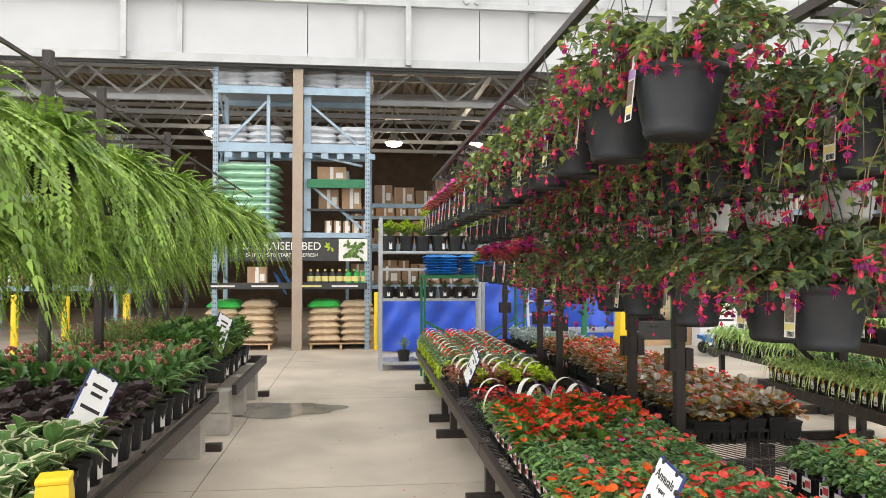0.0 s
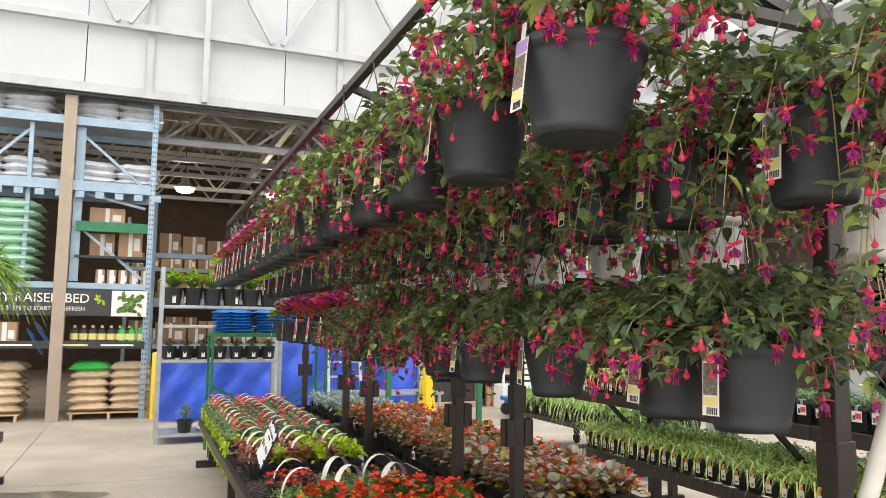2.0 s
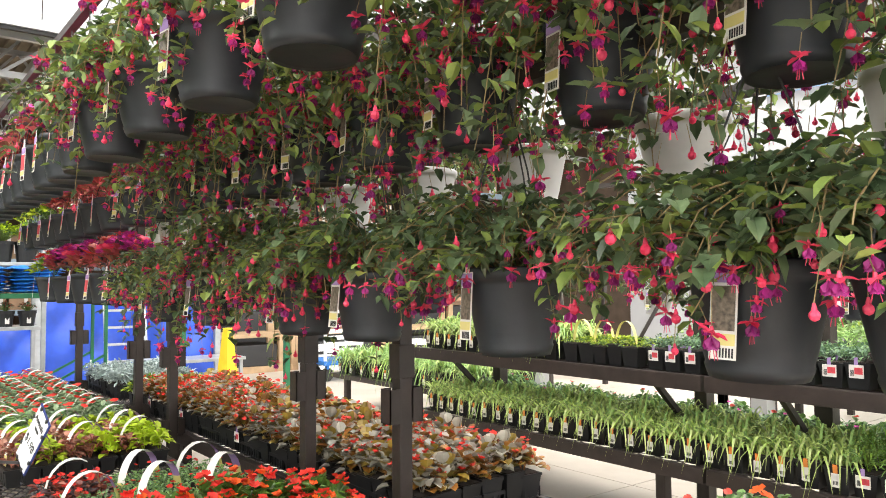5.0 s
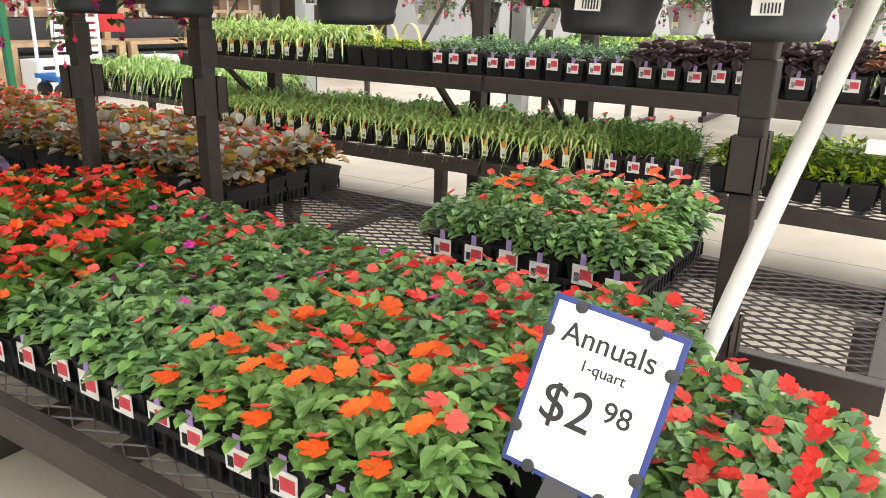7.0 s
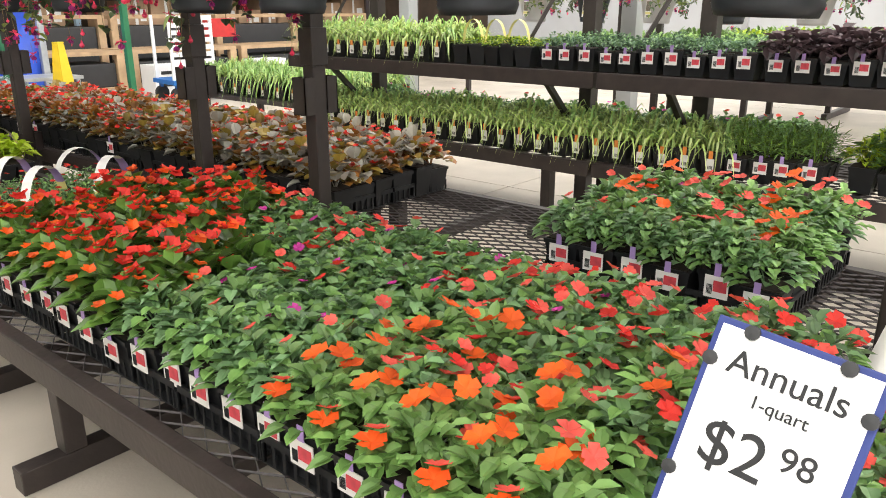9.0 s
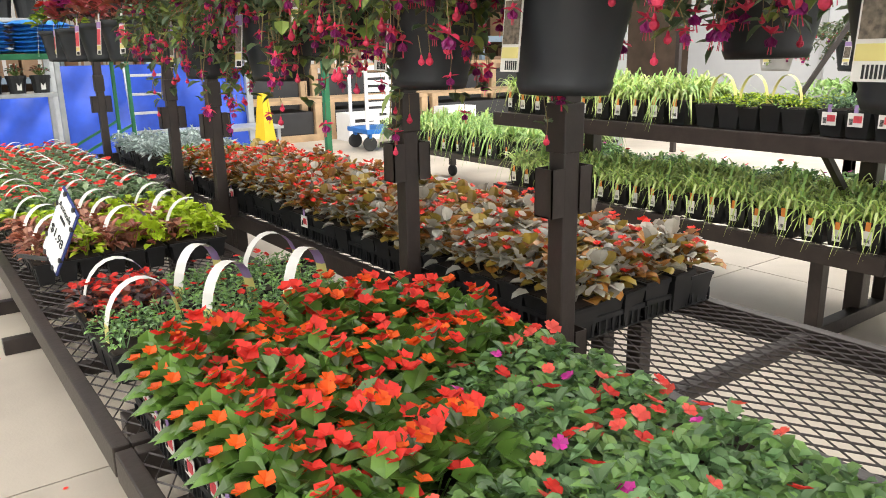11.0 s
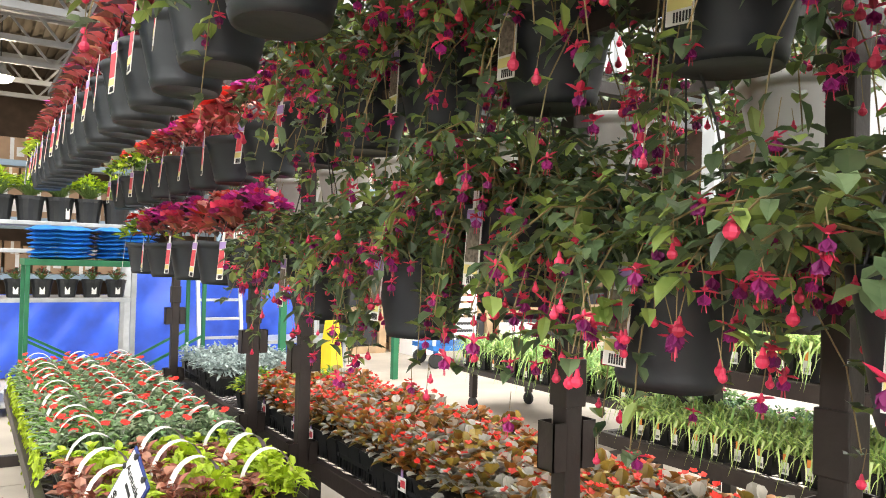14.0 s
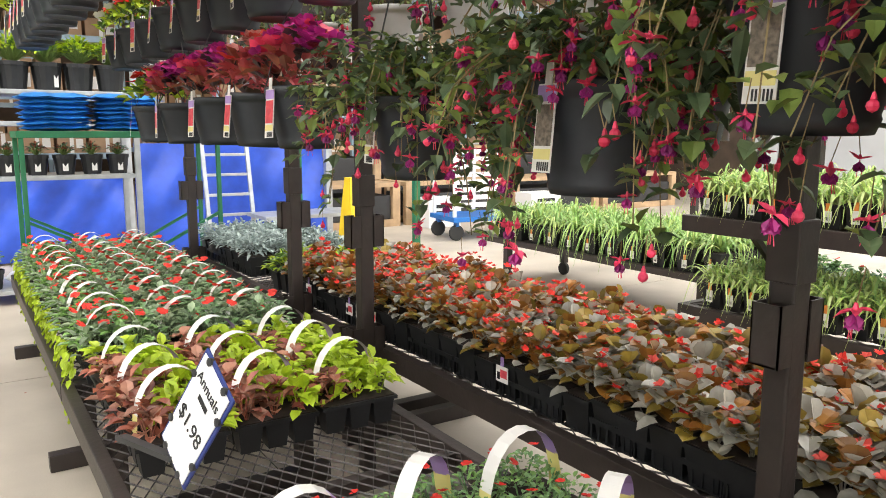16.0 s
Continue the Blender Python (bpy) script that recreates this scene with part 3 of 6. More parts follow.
def mound(leafs, blooms, rad, hgt, ll, lw, base, seed, flower_r=0.02, petals=5, leaf_slots=1, bloom_slots=1, up_bias=0.5, cup=0.25, blunt=False):
    """Foliage and bloom meshes for a rounded bedding plant."""
    R.seed(seed)
    f, g = MB(), MB()
    for k in range(leafs):
        a, q = R.uniform(0, 6.283), R.random() ** 0.6
        x, y = math.cos(a) * rad * q, math.sin(a) * rad * q
        z = base + hgt * (1 - q * q * 0.75) * R.uniform(0.55, 1.0)
        d = Vector((math.cos(a) * q + R.uniform(-0.5, 0.5), math.sin(a) * q + R.uniform(-0.5, 0.5), R.uniform(-0.15, up_bias)))
        f.leaf((x, y, z), d, ll * R.uniform(0.7, 1.15), lw * R.uniform(0.8, 1.1), droop=R.uniform(0.05, 0.35), slot=R.randrange(leaf_slots), blunt=blunt, fold=0.22 if blunt else 0.25)
    for k in range(5):
        a = R.uniform(0, 6.283)
        f.tube(((0, 0, base - 0.01), (math.cos(a) * rad * 0.5, math.sin(a) * rad * 0.5, base + hgt * 0.7)), 0.002, 4, slot=0)
    for k in range(blooms):
        a, q = R.uniform(0, 6.283), R.random() ** 0.5
        p = (math.cos(a) * rad * q, math.sin(a) * rad * q, base + hgt * (1.18 - q * q * 0.6) + 0.006)
        g.bloom(p, (R.uniform(-0.6, 0.6), R.uniform(-0.6, 0.6), 1), flower_r * R.uniform(0.8, 1.15), petals, R.randrange(bloom_slots), cup)
    return f, g


POT_H = 0.105
FAR = (0, -30, -3)


def bedding(name, label, group, seed, leaf_m, bloom_m, tag=True, n=3, **kw):
    out = []
    for k in range(n):
        f, g = mound(base=POT_H, seed=seed + k, leaf_slots=len(leaf_m), bloom_slots=max(1, len(bloom_m)), **kw)
        ex = [("price_tag", price_tag(-0.062), [TAGW, TAGR, INK, TAGP], "white price tag with red print")] if tag and k == 0 else []
        fol = [("foliage", f, leaf_m)] + ([("flower_cluster", g, bloom_m)] if g.v else [])
        out.append(plant(name, square_pot(0.052, POT_H), fol, label, "bedding plant", group, ex))
    return out


def scatter(kinds, x0, x1, y0, y1, z, sp, jit=0.008, first=None, keep=None):
    """Rows of potted plants; first: the kinds used for the row at the aisle side."""
    nx, ny = max(1, round((x1 - x0) / sp)), max(1, round((y1 - y0) / sp))
    for j in range(ny):
        for i in range(nx):
            x, y = x0 + (i + 0.5) * (x1 - x0) / nx, y0 + (j + 0.5) * (y1 - y0) / ny
            if keep and not keep(x, y):
                continue
            k = R.choice(first) if first and i == 0 else R.choice(kinds)
            c = copy_thing(k, pose(x + R.uniform(-jit, jit), y + R.uniform(-jit, jit), z, 0, 0, 0 if (first and i == 0) else R.choice((0, 90, 180, 270)) + R.uniform(-8, 8)))
            s = R.uniform(0.9, 1.12)
            c.scale = (1, 1, s)


def tray(x0, x1, y0, y1, z, group):
    root = tagged(new("plant_tray"), "black plastic carry tray holding potted plants on the bench", "tray", group)
    root.location = ((x0 + x1) / 2, (y0 + y1) / 2, z)
    w, l = (x1 - x0) / 2, (y1 - y0) / 2
    b = MB()
    b.box(-w, w, -l, l, 0, 0.004)
    b.to("base", BLACKP, root)
    r = MB()
    t = 0.006
    for z0, z1 in ((0.045, 0.06),):
        r.box(-w, -w + t, -l, l, z0, z1), r.box(w - t, w, -l, l, z0, z1)
        r.box(-w + t, w - t, -l, -l + t, z0, z1), r.box(-w + t, w - t, l - t, l, z0, z1)
    r.to("rim", BLACKP, root)
    s = MB()
    k = int(2 * l / 0.028)
    for i in range(k + 1):
        y = -l + 2 * l * i / k
        for x in (-w, w - 0.004):
            s.box(x, x + 0.004, y - 0.004, y + 0.004, 0.004, 0.045)
    k = int(2 * w / 0.028)
    for i in range(k + 1):
        x = -w + 2 * w * i / k
        for y in (-l, l - 0.004):
            s.box(x - 0.004, x + 0.004, y, y + 0.004, 0.004, 0.045)
    tagged(s.to("ribbing", BLACKP, root), kind="stuff")
    return root


def trays(x0, x1, y0, y1, z, group, n, across=2):
    for j in range(n):
        for i in range(across):
            w, l = (x1 - x0) / across, (y1 - y0) / n
            tray(x0 + i * w + 0.004, x0 + (i + 1) * w - 0.004, y0 + j * l + 0.006, y0 + (j + 1) * l - 0.006, z, group)


kinds = dict(
    imp_o=bedding("impatiens_plant", "orange-flowering impatiens in a square black quart pot", "orange impatiens", 10, [L_IMP], [F_ORANGE, F_ORANGE, F_CORAL], leafs=125, blooms=4, rad=0.085, hgt=0.11, ll=0.043, lw=0.027, flower_r=0.023),
    imp_r=bedding("impatiens_plant", "red-flowering impatiens in a square black quart pot", "red impatiens", 20, [L_IMP, L_IMPD], [F_RED, F_CORAL], leafs=125, blooms=5, rad=0.085, hgt=0.10, ll=0.042, lw=0.026, flower_r=0.019),
    imp_g=bedding("impatiens_plant", "green impatiens with few blooms in a square black pot", "budding impatiens", 30, [L_IMPD, L_IMP], [F_CORAL, F_MAG], leafs=130, blooms=1, rad=0.085, hgt=0.10, ll=0.04, lw=0.028, flower_r=0.016),
    scarlet=bedding("begonia_plant", "scarlet-flowering green-leaved begonia in a square black pot", "scarlet begonias", 40, [L_BEGN], [F_RED, F_ORANGE], leafs=52, blooms=9, rad=0.088, hgt=0.12, ll=0.07, lw=0.05, flower_r=0.020, petals=4, cup=0.6),
    bronze=bedding("begonia_plant", "bronze-leaved begonia with red blooms in a black pot", "bronze begonias", 50, [L_BEGB, L_BEGB, L_BEGO, L_BEGG], [F_RED, F_CORAL], leafs=58, blooms=6, rad=0.075, hgt=0.12, ll=0.046, lw=0.044, flower_r=0.016, petals=4, cup=0.6, n=4, up_bias=0.9, blunt=True),
    greyb=bedding("begonia_plant", "grey-green begonia with red blooms in a black pot", "grey begonias", 60, [L_BEGG, L_BEGO, L_BEGG, L_BEGB], [F_RED, F_CORAL], leafs=52, blooms=3, rad=0.078, hgt=0.115, ll=0.052, lw=0.054, flower_r=0.016, petals=4, cup=0.6, n=4, up_bias=0.9, blunt=True),
    silver=bedding("dusty_miller", "silver-leaved dusty miller in a small black pot", "silver foliage plants", 70, [L_SILVER], [], leafs=70, blooms=0, rad=0.07, hgt=0.10, ll=0.06, lw=0.022, tag=False),
    lime=bedding("lime_plant", "lime-green bushy foliage plant in a black pot", "lime foliage plants", 80, [L_LIME, L_BEGN], [], leafs=80, blooms=0, rad=0.085, hgt=0.10, ll=0.05, lw=0.024, tag=False),
    heuch=bedding("heuchera_plant", "dark purple heuchera in a black pot", "dark heucheras", 90, [L_HEUCH], [], leafs=34, blooms=0, rad=0.085, hgt=0.10, ll=0.065, lw=0.06, tag=True),
    copper=bedding("heuchera_plant", "copper-leaved heuchera in a black pot", "copper heucheras", 95, [L_COPPER], [], leafs=34, blooms=0, rad=0.085, hgt=0.11, ll=0.07, lw=0.06, tag=True),
    sedum=bedding("sedum_plant", "low blue-green sedum in a black pot with price tag", "blue-green sedums", 100, [L_SEDUM, L_IMPD], [], leafs=80, blooms=0, rad=0.075, hgt=0.07, ll=0.03, lw=0.014, tag=True),
    moss=bedding("moss_plant", "flat bright green moss plant in a black pot", "moss plants", 110, [L_BEGN, L_LIME], [], leafs=120, blooms=0, rad=0.085, hgt=0.035, ll=0.022, lw=0.012, tag=False),
    ferny=bedding("asparagus_fern", "feathery green asparagus fern in a black pot", "asparagus ferns", 115, [L_FERN, L_IMP], [], leafs=150, blooms=0, rad=0.085, hgt=0.15, ll=0.055, lw=0.007, tag=True),
)


def grass_kind(name, label, group, mats, seed, n=2, pot_r=0.055, pot_h=0.11, ln=0.235, blades=62, big=False):
    out = []
    for k in range(n):
        R.seed(seed + k)
        f = MB()
        for i in range(blades):
            a = R.uniform(0, 6.283)
            lean = R.uniform(0.15, 1.5)
            f.blade((R.uniform(-0.03, 0.03), R.uniform(-0.03, 0.03), pot_h), (math.cos(a) * lean, math.sin(a) * lean, 1), ln * R.uniform(0.75, 1.25), 0.017, R.uniform(0.5, 1.25), slot=R.randrange(len(mats)))
        t = MB()
        t.box(-pot_r - 0.012, -pot_r - 0.010, -0.018, 0.018, 0.03, 0.085, 0)
        t.box(-pot_r - 0.012, -pot_r - 0.0105, -0.010, 0.010, 0.085, 0.12, 1)
        for q in range(4):
            t.box(-pot_r - 0.0132, -pot_r - 0.0122, -0.012 + q * 0.006, -0.009 + q * 0.006, 0.04, 0.055, 2)
        out.append(plant(name, square_pot(pot_r, pot_h), [("foliage", f, mats)], label, "grass plant", group, [("price_tag", t, [TAGW, TAGO, INK], "white price tag with an orange tip")]))
    return out


kinds["grass"] = grass_kind("grass_plant", "variegated grass in a black pot with a price tag", "variegated grasses", [L_GRASS, L_GRASS, L_GRASSD], 120, 3)
kinds["dgrass"] = grass_kind("grass_plant", "dark green arching grass in a large grey-black pot", "dark grasses", [L_GRASSD, L_GRASSD, L_GRASS], 130, 3, 0.075, 0.16, 0.33, 80)

# --- bench beside the aisle ---
ZL, ZR = 0.455, 0.502
g = "trays on the aisle bench"
trays(0.76, 1.56, 1.80, 4.33, ZL, g, 9)
scatter(kinds["imp_r"], 0.77, 1.30, 1.80, 2.28, ZL + 0.005, 0.106, first=kinds["imp_r"][:1], keep=lambda x, y: x > 0.95 or abs(y - 2.11) > 0.13)
scatter(kinds["imp_o"] + kinds["imp_o"] + kinds["imp_r"], 0.77, 1.15, 2.28, 2.85, ZL + 0.005, 0.106, first=kinds["imp_o"][:1])
scatter(kinds["imp_r"] + kinds["imp_r"] + kinds["imp_g"], 1.15, 1.55, 2.16, 2.85, ZL + 0.005, 0.106)
scatter(kinds["imp_g"] * 3 + kinds["imp_r"], 0.77, 1.55, 2.85, 3.38, ZL + 0.005, 0.106, first=kinds["imp_g"][:1])
scatter(kinds["imp_g"] * 2 + kinds["imp_r"], 1.15, 1.55, 3.38, 3.75, ZL + 0.005, 0.106)
scatter(kinds["scarlet"], 0.77, 1.15, 3.38, 3.75, ZL + 0.005, 0.106, first=kinds["scarlet"][:1])
scatter(kinds["scarlet"], 0.77, 1.55, 3.75, 4.30, ZL + 0.005, 0.106, first=kinds["scarlet"][:1])
# --- bench behind the posts ---
trays(1.83, 2.47, 3.92, 7.24, ZR, "trays on the rear bench", 12)
scatter(kinds["greyb"] * 4 + kinds["bronze"], 1.83, 2.47, 3.92, 5.4, ZR + 0.005, 0.106, first=kinds["greyb"])
scatter(kinds["bronze"] * 2 + kinds["greyb"], 1.83, 2.47, 5.4, 7.24, ZR + 0.005, 0.106, first=kinds["bronze"])
scatter(kinds["lime"] + kinds["bronze"][:1], 1.83, 2.47, 7.28, 7.62, ZR, 0.106)
trays(1.83, 2.47, 7.95, 8.95, ZR, "trays on the rear bench", 4)
scatter(kinds["silver"], 1.83, 2.47, 7.95, 8.95, ZR + 0.005, 0.106)
trays(1.83, 2.49, 2.36, 3.02, ZR, "trays on the rear bench", 2)
scatter(kinds["imp_g"] * 2 + kinds["imp_o"], 1.83, 2.49, 2.36, 3.02, ZR + 0.005, 0.106, first=kinds["imp_g"][:1])


# --- packs with arched carry handles ---
def handle_pack(name, label, group, leaf_m, bloom_m, seed, tail=False, purple=False, split=False, hturn=6, **kw):
    out = []
    for k in range(2):
        R.seed(seed + k)
        b = MB()
        for ix in (-1, 0, 1):
            for iy in (-1, 0, 1):
                b.box(ix * 0.078 - 0.035, ix * 0.078 + 0.035, iy * 0.08 - 0.036, iy * 0.08 + 0.036, 0, 0.075, 0, taper=0.75)
        b.box(-0.122, 0.122, -0.122, 0.122, 0.075, 0.085, 0)
        b.box(-0.115, 0.115, -0.115, 0.115, 0.0853, 0.088, 1)
        f, g2 = MB(), MB()
        for ix in (-1, 0, 1):
            for iy in (-1, 0, 1):
                ff, gg = mound(base=0.085, seed=seed * 7 + k * 31 + ix * 3 + iy, leaf_slots=len(leaf_m), bloom_slots=max(1, len(bloom_m)), **kw)
                if split:
                    lime_side = ix * 1.2 + iy * 0.6 + (0.3 if k else -0.3) > -0.4
                    ff.m = [0 if lime_side else 1 + (q // 9) % (len(leaf_m) - 1) for q in range(len(ff.m))]
                for src, dst in ((ff, f), (gg, g2)):
                    dst.add([(p[0] + ix * 0.078, p[1] + iy * 0.08, p[2]) for p in src.v], src.f)
                    if src.f:
                        dst.m[-len(src.f):] = src.m
        if tail:
            for q in range(70):
                y, z = R.uniform(-0.13, 0.13), 0.12 - 0.26 * R.random() ** 1.5
                f.leaf((-0.13 - R.uniform(0, 0.04), y, z), (-0.3, R.uniform(-1, 1), -0.5), 0.035, 0.02, slot=len(leaf_m))
        h = MB()
        n = 12
        pts = [(math.cos(math.pi * i / n) * 0.104, 0.175 * math.sin(math.pi * i / n) ** 0.8 + 0.08) for i in range(n + 1)]
        for i in range(n):
            (xa, za), (xb, zb) = pts[i], pts[i + 1]
            slot = 0
            if purple and i in (2, 3):
                slot = 1
            if purple and i in (0, 1, 11):
                slot = 2
            h.add(((xa, -0.019, za), (xa, 0.019, za), (xb, 0.019, zb), (xb, -0.019, zb)), ((0, 1, 2, 3),), slot)
            h.add(((xa * 0.98, -0.013, za - 0.002), (xa * 0.98, 0.013, za - 0.002), (xb * 0.98, 0.013, zb - 0.002), (xb * 0.98, -0.013, zb - 0.002)), ((0, 1, 2, 3),), slot)
        spin = pose(0, 0, 0, 0, 0, hturn + R.uniform(-16, 16))
        h.v = [tuple(spin @ Vector(p)) for p in h.v]
        root = b.to(name, [BLACKP, SOIL])
        tagged(f.to("foliage", list(leaf_m) + [L_LIME], root), kind="stuff")
        if g2.v:
            tagged(g2.to("flower_cluster", bloom_m, root), kind="stuff")
        h.to("carry_handle", [TAGW, TAGP, TAGY], root, "arched white printed carry handle")
        tagged(root, label, "bedding pack", group)
        root.location = FAR
        out.append(root)
    return out


pk_red = handle_pack("impatiens_pack", "black pack of red impatiens with a white carry handle", "red impatiens packs", [L_PACK, L_PACK, L_IMPD], [F_RED], 210, leafs=34, blooms=1, rad=0.06, hgt=0.125, ll=0.05, lw=0.03, flower_r=0.021)
pk_redt = handle_pack("impatiens_pack", "black pack of red impatiens with trailing lime shoots", "red impatiens packs", [L_PACK, L_IMP], [F_RED], 220, tail=True, leafs=34, blooms=1, rad=0.06, hgt=0.125, ll=0.05, lw=0.03, flower_r=0.021)
pk_lime = handle_pack("coleus_pack", "black pack of lime and maroon foliage with handle", "lime coleus packs", [L_LIME, L_MAROON, L_COPPER], [], 230, purple=True, split=True, leafs=26, blooms=0, rad=0.052, hgt=0.10, ll=0.058, lw=0.042)
pk_mar = handle_pack("coleus_pack", "black pack of maroon and copper foliage with handle", "maroon coleus packs", [L_LIME, L_COPPER, L_MAROON], [], 240, purple=True, split=True, leafs=26, blooms=0, rad=0.052, hgt=0.10, ll=0.055, lw=0.035)
pk_grn = handle_pack("bedding_pack", "black pack of small-leaved green plants with handle", "green bedding packs", [L_IMPD, L_IMP], [F_RED], 250, purple=True, hturn=14, leafs=60, blooms=1, rad=0.05, hgt=0.075, ll=0.02, lw=0.012, flower_r=0.013)
pk_dark = handle_pack("begonia_pack", "black pack of dark-leaved red begonias with handle", "dark begonia packs", [L_MAROON, L_HEUCH], [F_RED, F_RED], 260, purple=True, hturn=10, leafs=20, blooms=5, rad=0.05, hgt=0.09, ll=0.045, lw=0.04, flower_r=0.016, petals=4)


def pack_rows(pick, x0, x1, y0, y1, z):
    nx, ny = round((x1 - x0) / 0.25), round((y1 - y0) / 0.258)
    for j in range(ny):
        for i in range(nx):
            k = R.choice(pick(i, j))
            copy_thing(k, pose(x0 + (i + 0.5) * (x1 - x0) / nx, y0 + (j + 0.5) * (y1 - y0) / ny, z, 0, 0, R.uniform(-3, 3)))


pack_rows(lambda i, j: pk_dark if i == 0 and j == 1 else pk_grn, 0.76, 1.52, 4.54, 5.08, ZL)
pack_rows(lambda i, j: pk_lime if (i + j) % 2 else pk_mar, 0.74, 1.52, 5.68, 6.44, ZL)
pack_rows(lambda i, j: pk_redt if i == 0 else pk_red, 0.74, 1.52, 6.56, 9.06, ZL)


# ================= hanging baskets =================
def pot_mesh(r, h, n=28):
    b = MB()
    b.lathe(((0.0, 0.006), (r * 0.60, 0.004), (r * 0.66, 0.0), (r * 0.70, 0.012), (r * 0.72, 0.02), (r * 0.705, 0.026), (r * 0.76, 0.05), (r * 0.765, 0.056), (r * 0.93, h * 0.80), (r * 0.95, h - 0.028),
             (r * 1.0, h - 0.026), (r * 1.02, h - 0.004), (r * 0.99, h), (r * 0.94, h - 0.006), (r * 0.92, h - 0.02)), n, 0)
    b.lathe(((r * 0.92, h - 0.02), (0.0, h - 0.015)), n, 1)
    return b


def hangers(r, h, top):
    b = MB()
    for k in range(3):
        a = k * 2.094 + 0.5
        b.tube(((math.cos(a) * r, math.sin(a) * r, h - 0.01), (math.cos(a) * r * 0.55, math.sin(a) * r * 0.55, h + (top - h) * 0.5), (0, 0, top - 0.05)), 0.0022, 5)
    b.tube([(0, 0, top - 0.05), (0, 0, top - 0.02), (0.0, 0.018, top + 0.005), (0.0, 0.012, top + 0.02), (0.0, -0.012, top + 0.02), (0.0, -0.02, top)], 0.0026, 5)
    return b


def hang_tag(r, h, photo):
    b = MB()
    x = -r * 1.03
    m = pose(x, 0, h - 0.01, 0, 4, 0)
    b.box(-0.001, 0.001, -0.022, 0.022, -0.15, 0.0, 0, m)
    b.box(-0.0022, -0.0011, -0.019, 0.019, -0.105, -0.035, 2, m)
    b.box(-0.0022, -0.0011, -0.022, 0.022, -0.030, -0.003, 1, m)
    b.box(-0.0022, -0.0011, -0.02, 0.02, -0.128, -0.110, 3, m)
    for k in range(6):
        b.box(-0.0022, -0.0011, -0.018 + k * 0.005, -0.0155 + k * 0.005, -0.147, -0.132, 4, m)
    b.box(-0.001, 0.001, -0.008, 0.008, 0.0, 0.035, 0, m)
    return b.to("care_tag", [TAGW, TAGP, photo, TAGY, INK], None, "white hanging care tag with a photo")


def fuchsia_flower(b, g, p, s, open_):
    """Hanging blossom: red tube and sepals with a purple skirt, or a closed bud."""
    p = Vector(p)
    b.tube((p, p - Vector((0, 0, 0.009 * s))), 0.0018 * s, 5, 0, 0.0045 * s)
    q = p - Vector((0, 0, 0.009 * s))
    if not open_:
        b.lathe(((0.003 * s, 0), (0.0072 * s, -0.004 * s), (0.0084 * s, -0.009 * s), (0.006 * s, -0.014 * s), (0.0, -0.017 * s)), 7, 0, q)
        return
    t0 = R.random() * 6
    for k in range(4):
        a = t0 + k * 1.571
        b.leaf(q, (math.cos(a), math.sin(a), R.uniform(-0.5, 0.5)), 0.023 * s, 0.014 * s, droop=R.uniform(-0.4, 0.3))
    for k in range(6):
        a = t0 + k * 1.047
        g.leaf(q - Vector((0, 0, 0.003)), (math.cos(a) * 0.55, math.sin(a) * 0.55, -1), 0.022 * s, 0.024 * s, up=(math.cos(a), math.sin(a), 0.5), fold=-0.2, droop=0)
    for k in range(3):
        b.tube((q, q + Vector((R.uniform(-0.008, 0.008), R.uniform(-0.008, 0.008), -0.034)) * s), 0.0007 * s, 3, 0)


